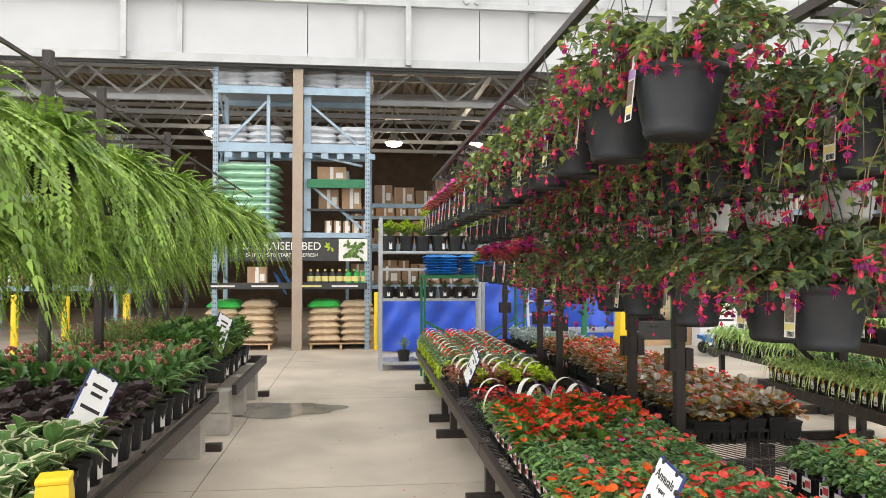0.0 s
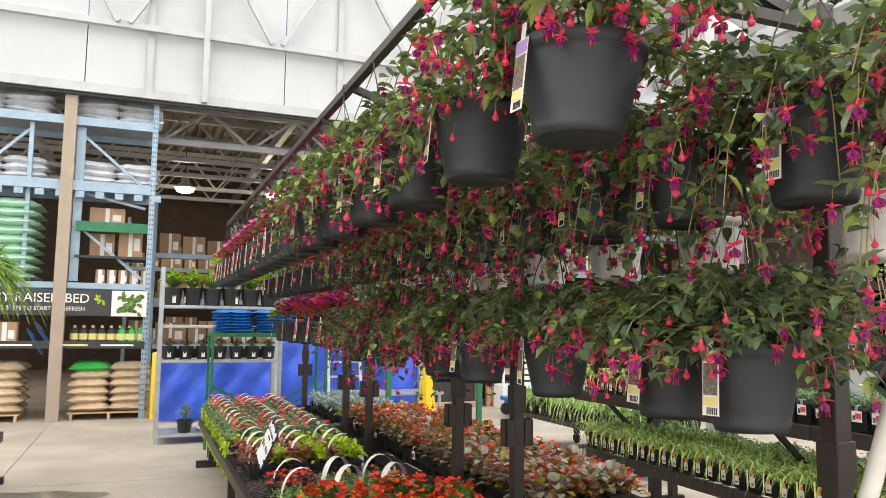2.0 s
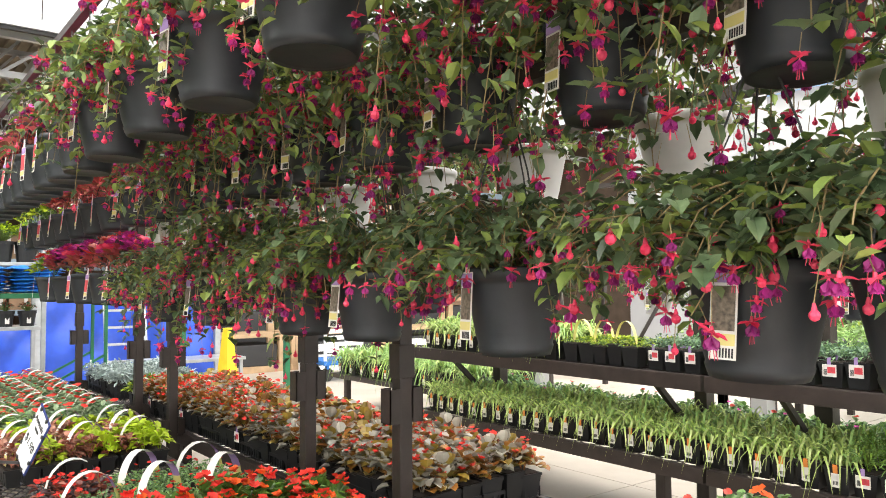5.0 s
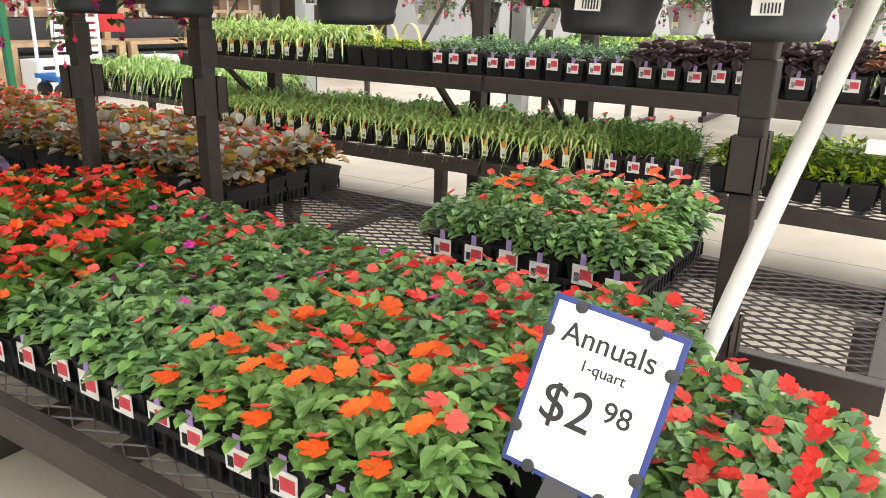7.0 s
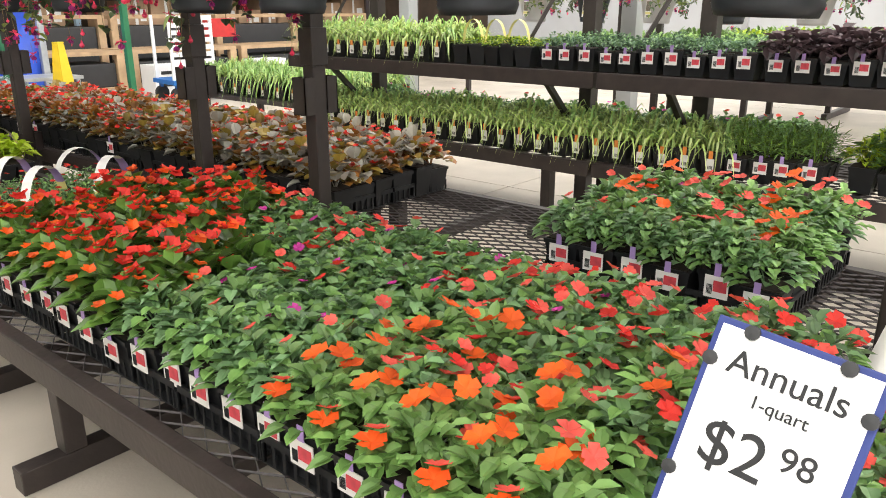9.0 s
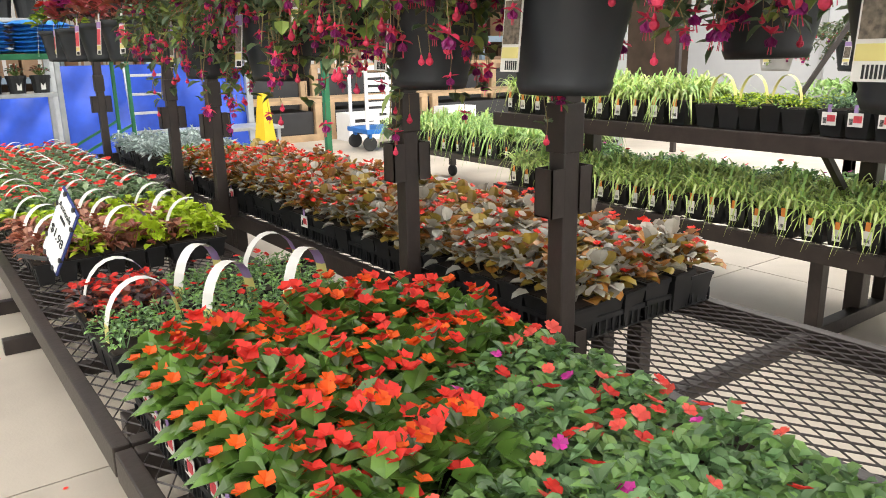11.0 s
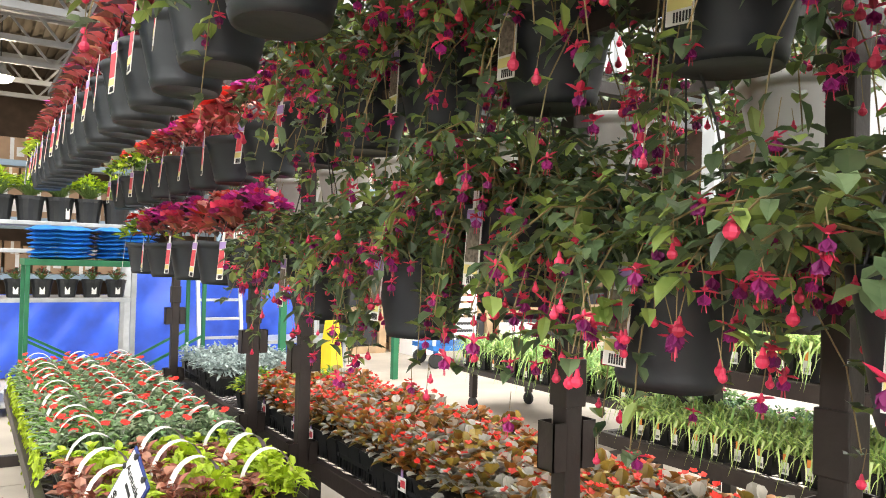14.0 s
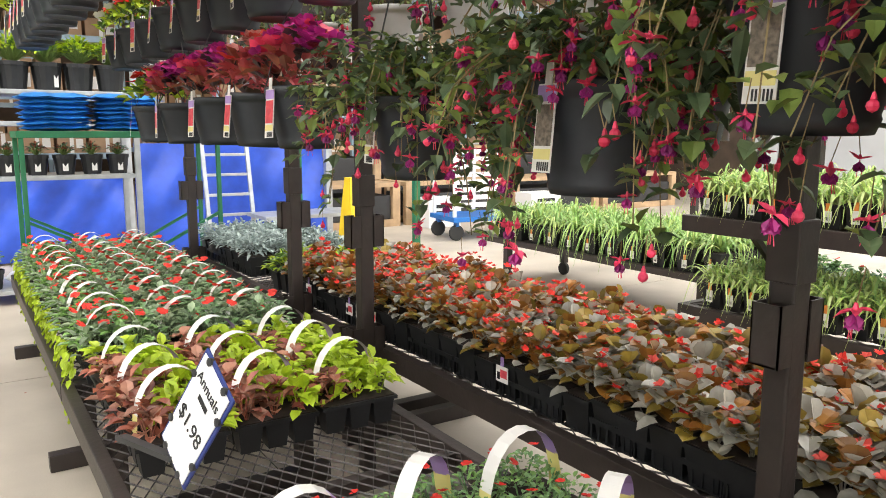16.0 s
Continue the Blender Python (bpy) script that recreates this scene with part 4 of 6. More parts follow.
def fuchsia_basket(seed, top, leaf_m, big=1.0, nstem=105, photo=TAGG, pot=GREYPOT, label="dark plastic hanging basket of red and purple fuchsia", blooms=1.0, droopy=1.0, pr=0.135):
    R.seed(seed)
    r, h = pr, 0.20
    root = pot_mesh(r, h).to("fuchsia_basket", [pot, SOIL], smooth=True)
    hangers(r, h, top).to("hanger", WIRE, root)
    tg = hang_tag(r, h, photo)
    tg.parent = root
    f, st, fl, pu = MB(), MB(), MB(), MB()
    for s in range(nstem):
        a = R.uniform(0, 6.283)
        reach = R.uniform(0.06, 0.28) * big
        lift = R.uniform(0.02, 0.27) * big
        drop = R.choice((0.0, 0.0, 0.02, 0.06, 0.12, 0.20, 0.32)) * droopy * R.uniform(0.5, 1.2)
        c, sn = math.cos(a), math.sin(a)
        p0 = Vector((c * r * 0.4 * R.random(), sn * r * 0.4 * R.random(), h - 0.01))
        p1 = Vector((c * (0.06 + reach * 0.4), sn * (0.06 + reach * 0.4), h + lift))
        p2 = Vector((c * (0.08 + reach), sn * (0.08 + reach), h + lift * 0.5 - drop * 0.5))
        p3 = Vector((c * (0.085 + reach), sn * (0.085 + reach), h + lift * 0.3 - drop))
        pts = []
        for i in range(9):
            t = i / 8
            pts.append(p0 * (1 - t) ** 3 + p1 * 3 * t * (1 - t) ** 2 + p2 * 3 * t * t * (1 - t) + p3 * t ** 3)
        st.tube(pts[::2], 0.0022, 4, 0, 0.0012)
        for i, p in enumerate(pts):
            for k in range(2 + (i > 3)):
                d = Vector((R.uniform(-1, 1), R.uniform(-1, 1), R.uniform(-0.7, 0.6))) + Vector((c, sn, 0)) * 0.4
                f.leaf(p + ball(0.012), d, R.uniform(0.022, 0.046), R.uniform(0.018, 0.033), droop=R.uniform(0, 0.4), slot=R.randrange(len(leaf_m)))
        if R.random() < 0.88 * blooms:
            for k in range(R.choice((1, 1, 2, 3))):
                p = pts[R.choice((6, 7, 8, 8))] + ball(0.03)
                q = p - Vector((R.uniform(-0.01, 0.01), R.uniform(-0.01, 0.01), R.uniform(0.02, 0.05)))
                st.tube((p, q), 0.0008, 3, 0)
                fuchsia_flower(fl, pu, q, R.uniform(0.7, 1.05), R.random() < 0.55)
    tagged(f.to("foliage", leaf_m, root), kind="stuff")
    tagged(st.to("stem_cluster", STEM, root, "thin brown stems"), kind="stuff")
    tagged(fl.to("sepal_cluster", F_PINK, root, "red fuchsia sepals and buds"), kind="stuff")
    if pu.v:
        tagged(pu.to("corolla_cluster", F_PURP, root, "purple fuchsia petals"), kind="stuff")
    tagged(root, label, "hanging basket", "fuchsia baskets")
    root.location = FAR
    return root


def begonia_basket(seed, top, leaf_m, bloom_m, label, hgt=0.20):
    R.seed(seed)
    r, h = 0.128, 0.19
    root = pot_mesh(r, h).to("begonia_basket", [GREYPOT, SOIL], smooth=True)
    hangers(r, h, top).to("hanger", WIRE, root)
    tg = hang_tag(r, h, TAGR)
    tg.parent = root
    f, g = mound(120, 40, 0.145, hgt * 0.8, 0.075, 0.05, h + 0.012, seed, 0.038, 5, len(leaf_m), len(bloom_m), 1.3)
    tagged(f.to("foliage", leaf_m, root), kind="stuff")
    tagged(g.to("flower_cluster", bloom_m, root), kind="stuff")
    tagged(root, label, "hanging basket", "begonia baskets")
    root.location = FAR
    return root


def hang(k, x, y, rim, turn=0):
    return copy_thing(k, pose(x, y, rim - 0.20, R.uniform(-2, 2), R.uniform(-2, 2), turn + R.uniform(-14, 14)))


# rim heights of the three tiers, and the pots hanging in them
T1, T2, T3 = (0.90, 2.04, 2.52), (1.39, 1.92, 2.28), (1.39, 1.425, 1.86)
for ti, (tx, rim, bar) in enumerate((T1, T2, T3)):
    hook = bar - rim + 0.20
    lift = 0.06 if ti == 2 else 0.0
    bhook = hook - lift
    fk = [fuchsia_basket(300 + ti * 20 + k, hook, [L_FUCHB, L_FUCH] if ti == 0 else [L_FUCH, L_FUCH, L_FUCHB], pr=0.136 if ti == 0 else 0.121, droopy=(1.0, 1.15, 0.9)[ti], nstem=(70, 84, 92)[ti], big=(1.0, 1.05, 1.0)[ti], blooms=(1.0, 1.0, 0.95)[ti]) for k in range(3)]
    neat = [fuchsia_basket(380 + ti * 5 + k, hook, [L_FUCH, L_FUCH, L_FUCH, L_FUCHB], pr=0.121, droopy=0.32, nstem=92, blooms=0.8, big=1.1) for k in range(2)]
    if ti == 0:
        clear = fuchsia_basket(360, hook, [L_FUCHB, L_FUCH], pr=0.136, droopy=0.2, nstem=72, big=1.0)
    bk = [begonia_basket(400 + ti * 20, bhook, [L_CRIM, L_CRIM, L_MAROON], [F_RED, F_CORAL, F_ROSE], "dark hanging basket of red begonias with a care tag"),
          begonia_basket(401 + ti * 20, bhook, [L_MAROON, L_CRIM, L_HEUCH], [F_MAG, F_MAG, F_MAG, F_PINK], "dark hanging basket of magenta flowers with a care tag"),
          begonia_basket(402 + ti * 20, bhook, [L_BEGN, L_LIME], [F_RED, TAGW], "dark hanging basket of red flowers with green leaves")]
    R.seed(500 + ti)
    if ti == 0:
        fy = [2.01 + 0.49 * k for k in range(6)]
        by = [4.86 + 0.30 * k for k in range(15)]
    elif ti == 1:
        fy = [1.46 + 0.40 * k for k in range(10)]
        by = [5.46 + 0.42 * k for k in range(9)]
    else:
        fy = [2.06, 2.34, 2.93, 3.54, 3.96, 4.35, 4.75, 5.37]
        by = [6.06, 6.47, 6.95, 7.5, 8.1]
    for i, y in enumerate(fy):
        hang(clear if ti == 0 and i == 0 else R.choice(neat if ti == 2 and i < 4 else fk), tx, y, rim + (0.11 if ti == 2 and i == 5 else 0))
    for i, y in enumerate(by):
        k = bk[2] if i >= len(by) - (3 if ti < 2 else 1) else (bk[0] if (i * 7 + i // 3 + ti) % 2 else bk[1])
        hang(k, tx, y, rim + lift)
# the far side of the frame carries paler pots
pale = [fuchsia_basket(460 + k, 0.62, [L_FUCH, L_FUCHB], nstem=30, pot=PALEPOT, label="pale grey hanging basket of trailing green foliage", blooms=0.4, droopy=0.5) for k in range(2)]
for y in [2.3 + 0.62 * k for k in range(10)]:
    hang(R.choice(pale), 2.05, y, 1.86, 180)
fk2 = [fuchsia_basket(480 + k, 0.625, [L_FUCH], nstem=40, blooms=0.5, droopy=0.6) for k in range(2)]
for y in (2.55, 3.35, 4.0, 4.9, 5.6):
    hang(fk2[0], 2.05, y + 0.2, 1.475, 180)


def fern(seed, top):
    R.seed(seed)
    r, h = 0.115, 0.18
    root = pot_mesh(r, h).to("fern_basket", [BLACKP, SOIL], smooth=True)
    hangers(r, h, top).to("hanger", WIRE, root)
    f = MB()
    for k in range(210):
        a = R.uniform(0, 6.283)
        ln = R.uniform(0.28, 0.60)
        lift = R.uniform(0.1, 2.5)
        d = Vector((math.cos(a), math.sin(a), lift)).normalized()
        s = Vector((-math.sin(a), math.cos(a), 0))
        drop = R.uniform(0.4, 1.5)
        n = 28
        prev = None
        slot = R.randrange(2)
        for i in range(n):
            t = (i + 1) / n
            p = Vector((0, 0, h)) + d * ln * t - Vector((0, 0, 1)) * drop * ln * t * t
            if prev is not None:
                w = 0.038 * math.sin(math.pi * min(1, t * 0.92 + 0.06)) ** 0.7
                ax = (p - prev).normalized()
                for q in (-1, 1):
                    e = (s * q + ax * 0.45).normalized() * w - Vector((0, 0, 0.006))
                    f.add((prev, prev + e * 0.55 - ax * 0.005, prev + e, p - ax * 0.003 + e * 0.5), ((0, 1, 2, 3),), slot)
            prev = p
    f.to("fronds", [L_FERN, L_FERN], root, "arching bright green fern fronds")
    tagged(root, "lush green fern in a black hanging basket", "hanging basket", "fern baskets")
    root.location = FAR
    return root


# ================= bench of perennials on the other side of the aisle =================
lb = tagged(new("wooden_bench"), "long low brown timber bench on concrete blocks", "bench")
lb.location = (-1.9, 5.0, 0)
for y0, y1, e in ((-6.0, 1.15, 0.0), (1.5, 3.6, 0.08)):
    sbox("front_rail", 0.74 + e, 0.78 + e, y0, y1, 0.36, 0.45, BROWN, lb)
    sbox("end_rail", -0.8, 0.739 + e, y1 - 0.04, y1, 0.36, 0.45, BROWN, lb)
    for k in range(9):
        xx = -0.8 + k * 0.17
        sbox("slat", xx, xx + 0.13, y0, y1 - 0.045, 0.42, 0.449, OLDWOOD, lb)
    for y in (y0 + 0.2, (y0 + y1) / 2, y1 - 0.22):
        for zz in (0.0, 0.19):
            sbox("block", 0.30 + e, 0.70 + e, y - 0.1, y + 0.1, zz, zz + 0.17 + (0.02 if zz else 0.018), BLOCK, lb, bevel=0.006)
    sbox("foot_beam", -0.7, 0.82 + e, y1 - 0.12, y1 - 0.05, 0.0, 0.06, BROWN, lb)
for y in (5.0, 6.0, 8.0, 3.3, 2.3):
    p = tagged(new("display_post"), "dark steel display post holding fern baskets", "post", "posts of the fern frame")
    p.location = (-2.0, y, 0)
    sbox("post", -0.03, 0.03, -0.03, 0.03, 0, 2.85, BROWN, p)
ff = tagged(new("hanging_rack"), "dark steel frame with bars carrying fern baskets", "hanging frame")
ff.location = (-2.0, 4.0, 0)
for bx, bz in ((0.70, 2.29), (-0.3, 2.77), (0.1, 1.98)):
    b = MB()
    b.bar((bx, -2.2, bz), (bx, 5.2, bz), 0.014)
    b.to("bar", BROWN, ff)
    for y in (5.0, 6.0, 8.0, 3.3, 2.3):
        b = MB()
        b.bar((0, y - 4.0, bz - 0.02), (bx, y - 4.0, bz - 0.02), 0.02)
        b.to("arm", BROWN, ff)
fe = [fern(700, 0.55), fern(701, 0.55), fern(702, 0.55)]
R.seed(71)
for k in range(8):
    copy_thing(R.choice(fe), pose(-1.30, 2.36 + 0.92 * k, 1.75 + R.uniform(-0.02, 0.02), 0, 0, R.uniform(0, 360)))
for k in range(10):
    copy_thing(R.choice(fe), pose(-2.3, 2.3 + 0.62 * k, 2.22 + R.uniform(-0.03, 0.03), 0, 0, R.uniform(0, 360)))
for k in range(10):
    copy_thing(R.choice(fe), pose(-1.9, 2.7 + 0.62 * k, 1.43 + R.uniform(-0.03, 0.03), 0, 0, R.uniform(0, 360)))


def perennial(name, label, group, seed, mats, n_leaf, ll, lw, hgt, rad, edge=None, flower=None, nf=0, r=0.085, h=0.17):
    R.seed(seed)
    b = MB()
    b.lathe(((0, 0.003), (r * 0.78, 0.0), (r * 0.98, h - 0.03), (r * 1.05, h - 0.03), (r * 1.05, h), (r * 0.97, h), (r * 0.95, h - 0.012)), 16)
    b.lathe(((r * 0.95, h - 0.012), (0, h - 0.01)), 16, 1)
    root = b.to(name, [BLACKP, SOIL])
    f = MB()
    st = MB()
    for k in range(n_leaf):
        a, q = R.uniform(0, 6.283), R.uniform(0.15, 1)
        c, s = math.cos(a), math.sin(a)
        p = Vector((c * rad * q * 0.6, s * rad * q * 0.6, h + hgt * (1.05 - 0.6 * q) * R.uniform(0.6, 1)))
        st.tube(((0, 0, h - 0.01), p), 0.0022, 4)
        f.leaf(p, (c * q, s * q, R.uniform(0.1, 0.9)), ll * R.uniform(0.75, 1.15), lw * R.uniform(0.85, 1.1), droop=R.uniform(0.2, 0.6), slot=R.randrange(len(mats) - (1 if edge else 0)), edge=len(mats) - 1 if edge else None)
    f.to("foliage", mats, root)
    st.to("stem_cluster", STEMG, root)
    if flower:
        g2 = MB()
        for k in range(nf):
            a = R.uniform(0, 6.283)
            p = Vector((math.cos(a) * rad * 0.5, math.sin(a) * rad * 0.5, h + hgt * R.uniform(0.95, 1.3)))
            for q in range(5):
                t = q * 1.257
                g2.leaf(p, (math.cos(t) * 0.5, math.sin(t) * 0.5, 1), 0.055, 0.035, droop=0.1)
        g2.to("flower_cluster", flower, root)
    tg = MB()
    tg.box(r * 0.85, r * 0.88, -0.02, 0.02, 0.03, 0.13)
    tg.to("plant_tag", TAGW, root, "white plant tag")
    tagged(root, label, "potted perennial", group)
    root.location = FAR
    return root


hosta = [perennial("hosta", "green hosta with cream leaf edges in a black pot", "hostas", 720 + k, [L_HOSTA, L_HOSTAW], 20, 0.16, 0.085, 0.14, 0.16, edge=True) for k in range(2)]
heu = [perennial("heuchera", "dark purple-leaved heuchera in a black pot", "dark heucheras on the timber bench", 730 + k, [L_HEUCH], 38, 0.085, 0.085, 0.16, 0.17) for k in range(2)]
cal = [perennial("calla_lily", "calla lily with broad green leaves and rose blooms", "calla lilies", 740 + k, [L_LILY, L_HOSTA], 22, 0.20, 0.055, 0.20, 0.13, flower=F_ROSE, nf=2) for k in range(2)]
brd = [perennial("leafy_plant", "bushy bright green leafy plant in a black pot", "bright leafy plants", 750 + k, [L_BEGN, L_LILY], 45, 0.12, 0.055, 0.32, 0.17) for k in range(2)]
fine = [perennial("bush_plant", "fine-leaved dark bush in a black pot", "fine-leaved bushes", 760 + k, [L_MAROON, L_IMP], 90, 0.04, 0.018, 0.34, 0.2) for k in range(2)]


def bench_rows(kk, x0, x1, y0, y1, sp):
    nx, ny = max(1, round((x1 - x0) / sp)), max(1, round((y1 - y0) / sp))
    for j in range(ny):
        for i in range(nx):
            copy_thing(R.choice(kk), pose(x0 + (i + 0.5) * (x1 - x0) / nx + R.uniform(-0.015, 0.015), y0 + (j + 0.5) * (y1 - y0) / ny + R.uniform(-0.015, 0.015), 0.4505, 0, 0, R.uniform(-25, 25)))


bench_rows(hosta, -2.5, -1.16, 1.95, 3.5, 0.2)
bench_rows(heu, -2.5, -1.16, 3.5, 4.65, 0.21)
bench_rows(cal, -2.5, -1.16, 4.65, 6.0, 0.19)
bench_rows(brd, -1.9, -1.10, 6.55, 8.1, 0.23)
bench_rows(fine, -2.6, -1.9, 6.55, 8.4, 0.24)


def stake_sign(x, y, z, tilt, roll, lines, group, w=0.225, h=0.295, turn=0):
    """Paper price sheet on a dark board, clipped round its edge, on a stake; faces the aisle."""
    root = tagged(new("price_sign"), "white paper price sign on a dark stake board", "sign", group)
    m0 = pose(x, y, z, 0, 0, turn) @ pose(0, 0, 0, 0, tilt, 0) @ pose(0, 0, 0, roll, 0, 0)
    root.matrix_world = m0
    sbox("board", 0.0, 0.006, -w / 2 - 0.008, w / 2 + 0.008, -h / 2 - 0.008, h / 2 + 0.008, NAVY, root, "dark navy backing board", 0.002)
    sbox("sheet", -0.003, -0.0005, -w / 2, w / 2, -h / 2, h / 2, WHITEP, root, "white paper sheet", 0.0008)
    for yy, zz in ((-w * 0.3, h / 2), (w * 0.3, h / 2), (-w * 0.3, -h / 2), (w * 0.3, -h / 2), (w / 2, 0.07), (w / 2, -0.07), (-w / 2, 0.07), (-w / 2, -0.07)):
        b = MB()
        b.lathe(((0.0, -0.007), (0.009, -0.006), (0.009, 0.004), (0, 0.005)), 10, 0, (0, 0, 0), pose(0, yy, zz, 0, 90, 0))
        b.to("clip", SIGNB, root)
    base = Matrix(((0, 0, -1, -0.0042), (-1, 0, 0, 0), (0, 1, 0, 0), (0, 0, 0, 1)))
    for text, size, yy, zz in lines:
        write("lettering", text, size, base @ Matrix.Translation((yy, zz, 0)), INK, root)
    return root, m0


def stake(x, y, z0, z1):
    b = MB()
    b.bar((x, y, z0), (x + 0.03, y, z1), 0.045, 0.012)
    return b


s1, m1 = stake_sign(0.875, 2.115, 0.77, 23, 6, (("Annuals", 0.042, 0, 0.075), ("1-quart", 0.022, 0.003, 0.040), ("$2", 0.075, -0.028, -0.022), ("98", 0.040, 0.040, -0.006)), "price signs on the benches", w=0.176, h=0.228)
bb = MB()
bb.bar((0.009, 0, -0.11), (-0.07, 0.0, -0.32), 0.05, 0.012)
bb.to("stake", SIGNB, s1)
s2, m2 = stake_sign(0.80, 5.30, 0.74, 10, 34, (("Annuals", 0.034, 0, 0.085), ("$1.98", 0.05, 0, -0.02)), "price signs on the benches", w=0.135, h=0.26, turn=12)
bb = MB()
bb.box(-0.0045, -0.0032, -0.025, 0.02, 0.045, 0.057)
bb.to("print", INK, s2)
bb = MB()
bb.bar((0.006, 0, -0.13), (0.01, 0.22, -0.32), 0.03, 0.012)
bb.to("stake", SIGNB, s2)
for y, z, r0 in ((3.55, 0.83, 35), (6.8, 0.88, 30)):
    s3, m3 = stake_sign(-1.22, y, z, 14, r0, (), "price signs on the timber bench", w=0.14, h=0.30, turn=140)
    bars = MB()
    for zz, ww in ((0.09, 0.04), (0.05, 0.03), (-0.02, 0.05)):
        bars.box(-0.0045, -0.0032, -ww, ww, zz - 0.008, zz + 0.008)
        bars.box(0.0065, 0.0075, -ww, ww, zz - 0.008, zz + 0.008)
    bars.to("print", INK, s3)
    bb = MB()
    bb.bar((0.003, 0, -0.15), (0.0, 0.1, -0.36), 0.02, 0.012)
    bb.to("stake", SIGNB, s3)

# leaning plastic pipe at the near post
pp = MB()
pp.tube(((1.61, 2.15, 0.46), (1.70, 1.965, 1.22), (1.76, 1.85, 1.70)), 0.021, 14)
tagged(pp.to("plastic_pipe", mat("white_pvc", (0.72, 0.70, 0.66), 0.45, var=0.08, scale=6), smooth=True), "white plastic pipe leaning against a display post", "pipe")
cap = MB()
cap.tube(((1.605, 2.162, 0.41), (1.61, 2.15, 0.458)), 0.023, 14)
tagged(cap.to("pipe_cap", REDP, bpy.data.objects["plastic_pipe"]), "red end cap")


# ================= two-tier bench across the side aisle =================
FX0, FX1 = 3.50, 4.38
for y in (-1.06, 1.38, 3.82):
    garden_bench(FX0, FX1, y + 0.01, y + 2.43, 0.472, "low dark brown bench shelf with a mesh top", "far two-tier benches", feet=True, fine=False)
    up = tagged(new("upper_shelf"), "raised dark brown steel shelf of the two-tier bench", "shelf", "raised bench shelves")
    up.location = (FX0, y, 0)
    sbox("front_rail", 0, 0.04, 0.01, 2.43, 0.85, 0.93, BROWN, up)
    sbox("back_rail", 0.5, 0.54, 0.01, 2.43, 0.85, 0.93, BROWN, up)
    expanded_mesh(0.04, 0.5, 0.01, 2.43, 0.92, 0.07, 0.14, 0.007).to("mesh_top", MESHM, up)
    for yy in (0.35, 2.09):
        sbox("post", 0.52, 0.60, yy - 0.04, yy + 0.04, 0.0, 1.75, BROWN, up)
        b = MB()
        b.bar((0.52, yy, 0.48), (0.1, yy, 0.86), 0.03)
        b.bar((0.56, yy, 1.7), (0.25, yy + 0.3, 0.94), 0.02)
        b.to("brace", BROWN, up)
    b = MB()
    b.bar((0.56, 0.0, 1.72), (0.56, 2.44, 1.72), 0.05)
    b.to("top_bar", BROWN, up)
R.seed(801)
scatter(kinds["grass"], 3.550, 3.980, 3.15, 6.15, 0.474, 0.118, first=kinds["grass"][:1])
scatter(kinds["ferny"], 3.550, 3.880, 2.72, 3.15, 0.474, 0.115, first=kinds["ferny"][:1])
scatter(kinds["sedum"] + kinds["imp_g"], 3.980, 4.330, 2.85, 6.15, 0.474, 0.118)
scatter(kinds["lime"], 3.630, 4.330, -0.70, 2.65, 0.474, 0.118)
scatter(kinds["grass"], 3.560, 3.980, 4.85, 6.20, 0.93, 0.118, first=kinds["grass"][:1])
scatter(kinds["moss"], 3.560, 3.980, 4.25, 4.80, 0.93, 0.112)
scatter(kinds["sedum"], 3.560, 3.980, 3.05, 4.20, 0.93, 0.112, first=kinds["sedum"][:1])
scatter(kinds["heuch"], 3.560, 3.980, 2.05, 3.02, 0.93, 0.112, first=kinds["heuch"][:1])
scatter(kinds["copper"], 3.560, 3.980, 0.30, 2.02, 0.93, 0.112, first=kinds["copper"][:1])
for k in range(3):
    a = MB()
    pts = [(3.63, 4.38 + 0.16 * k + 0.07 * math.cos(math.pi * i / 10), 1.05 + 0.13 * math.sin(math.pi * i / 10)) for i in range(11)]
    for i in range(10):
        p, q = Vector(pts[i]), Vector(pts[i + 1])
        a.add((p - Vector((0.012, 0, 0)), p + Vector((0.012, 0, 0)), q + Vector((0.012, 0, 0)), q - Vector((0.012, 0, 0))), ((0, 1, 2, 3),))
    tagged(a.to("carry_handle", TAGY), "arched pale yellow carry handle over moss pots", "handle", "arched handles")

# small shelf sign
sg = tagged(new("shelf_sign"), "small white shelf sign on a metal stem", "sign")
sg.location = (3.53, 1.85, 0.74)
sbox("plate", -0.004, 0.0, -0.16, 0.16, 0, 0.06, WHITEP, sg)
write("lettering", "Oriental", 0.035, Matrix(((0, 0, -1, -0.0055), (-1, 0, 0, 0), (0, 1, 0, 0.03), (0, 0, 0, 1))), INK, sg)
sbox("stem", -0.003, 0.003, -0.005, 0.005, -0.28, 0.0, STEEL, sg)

# low bench of large grass pots behind, on castors
lc = tagged(new("plant_cart"), "low dark steel plant cart on castors beside the aisle", "cart")
lc.location = (4.9, 7.9, 0)
sbox("deck", -0.42, 0.42, -1.25, 1.35, 0.36, 0.41, BROWN, lc)
for x in (-0.34, 0.34):
    for y in (-1.0, 1.1):
        sbox("leg", x - 0.03, x + 0.03, y - 0.03, y + 0.03, 0.12, 0.359, BROWN, lc)
        b = MB()
        b.lathe(((0, -0.025), (0.055, -0.022), (0.062, -0.012), (0.062, 0.012), (0.055, 0.022), (0, 0.025)), 14, 0, (0, 0, 0), pose(x, y, 0.062, 0, 90, 0))
        b.to("castor", RUBBER, lc)
R.seed(811)
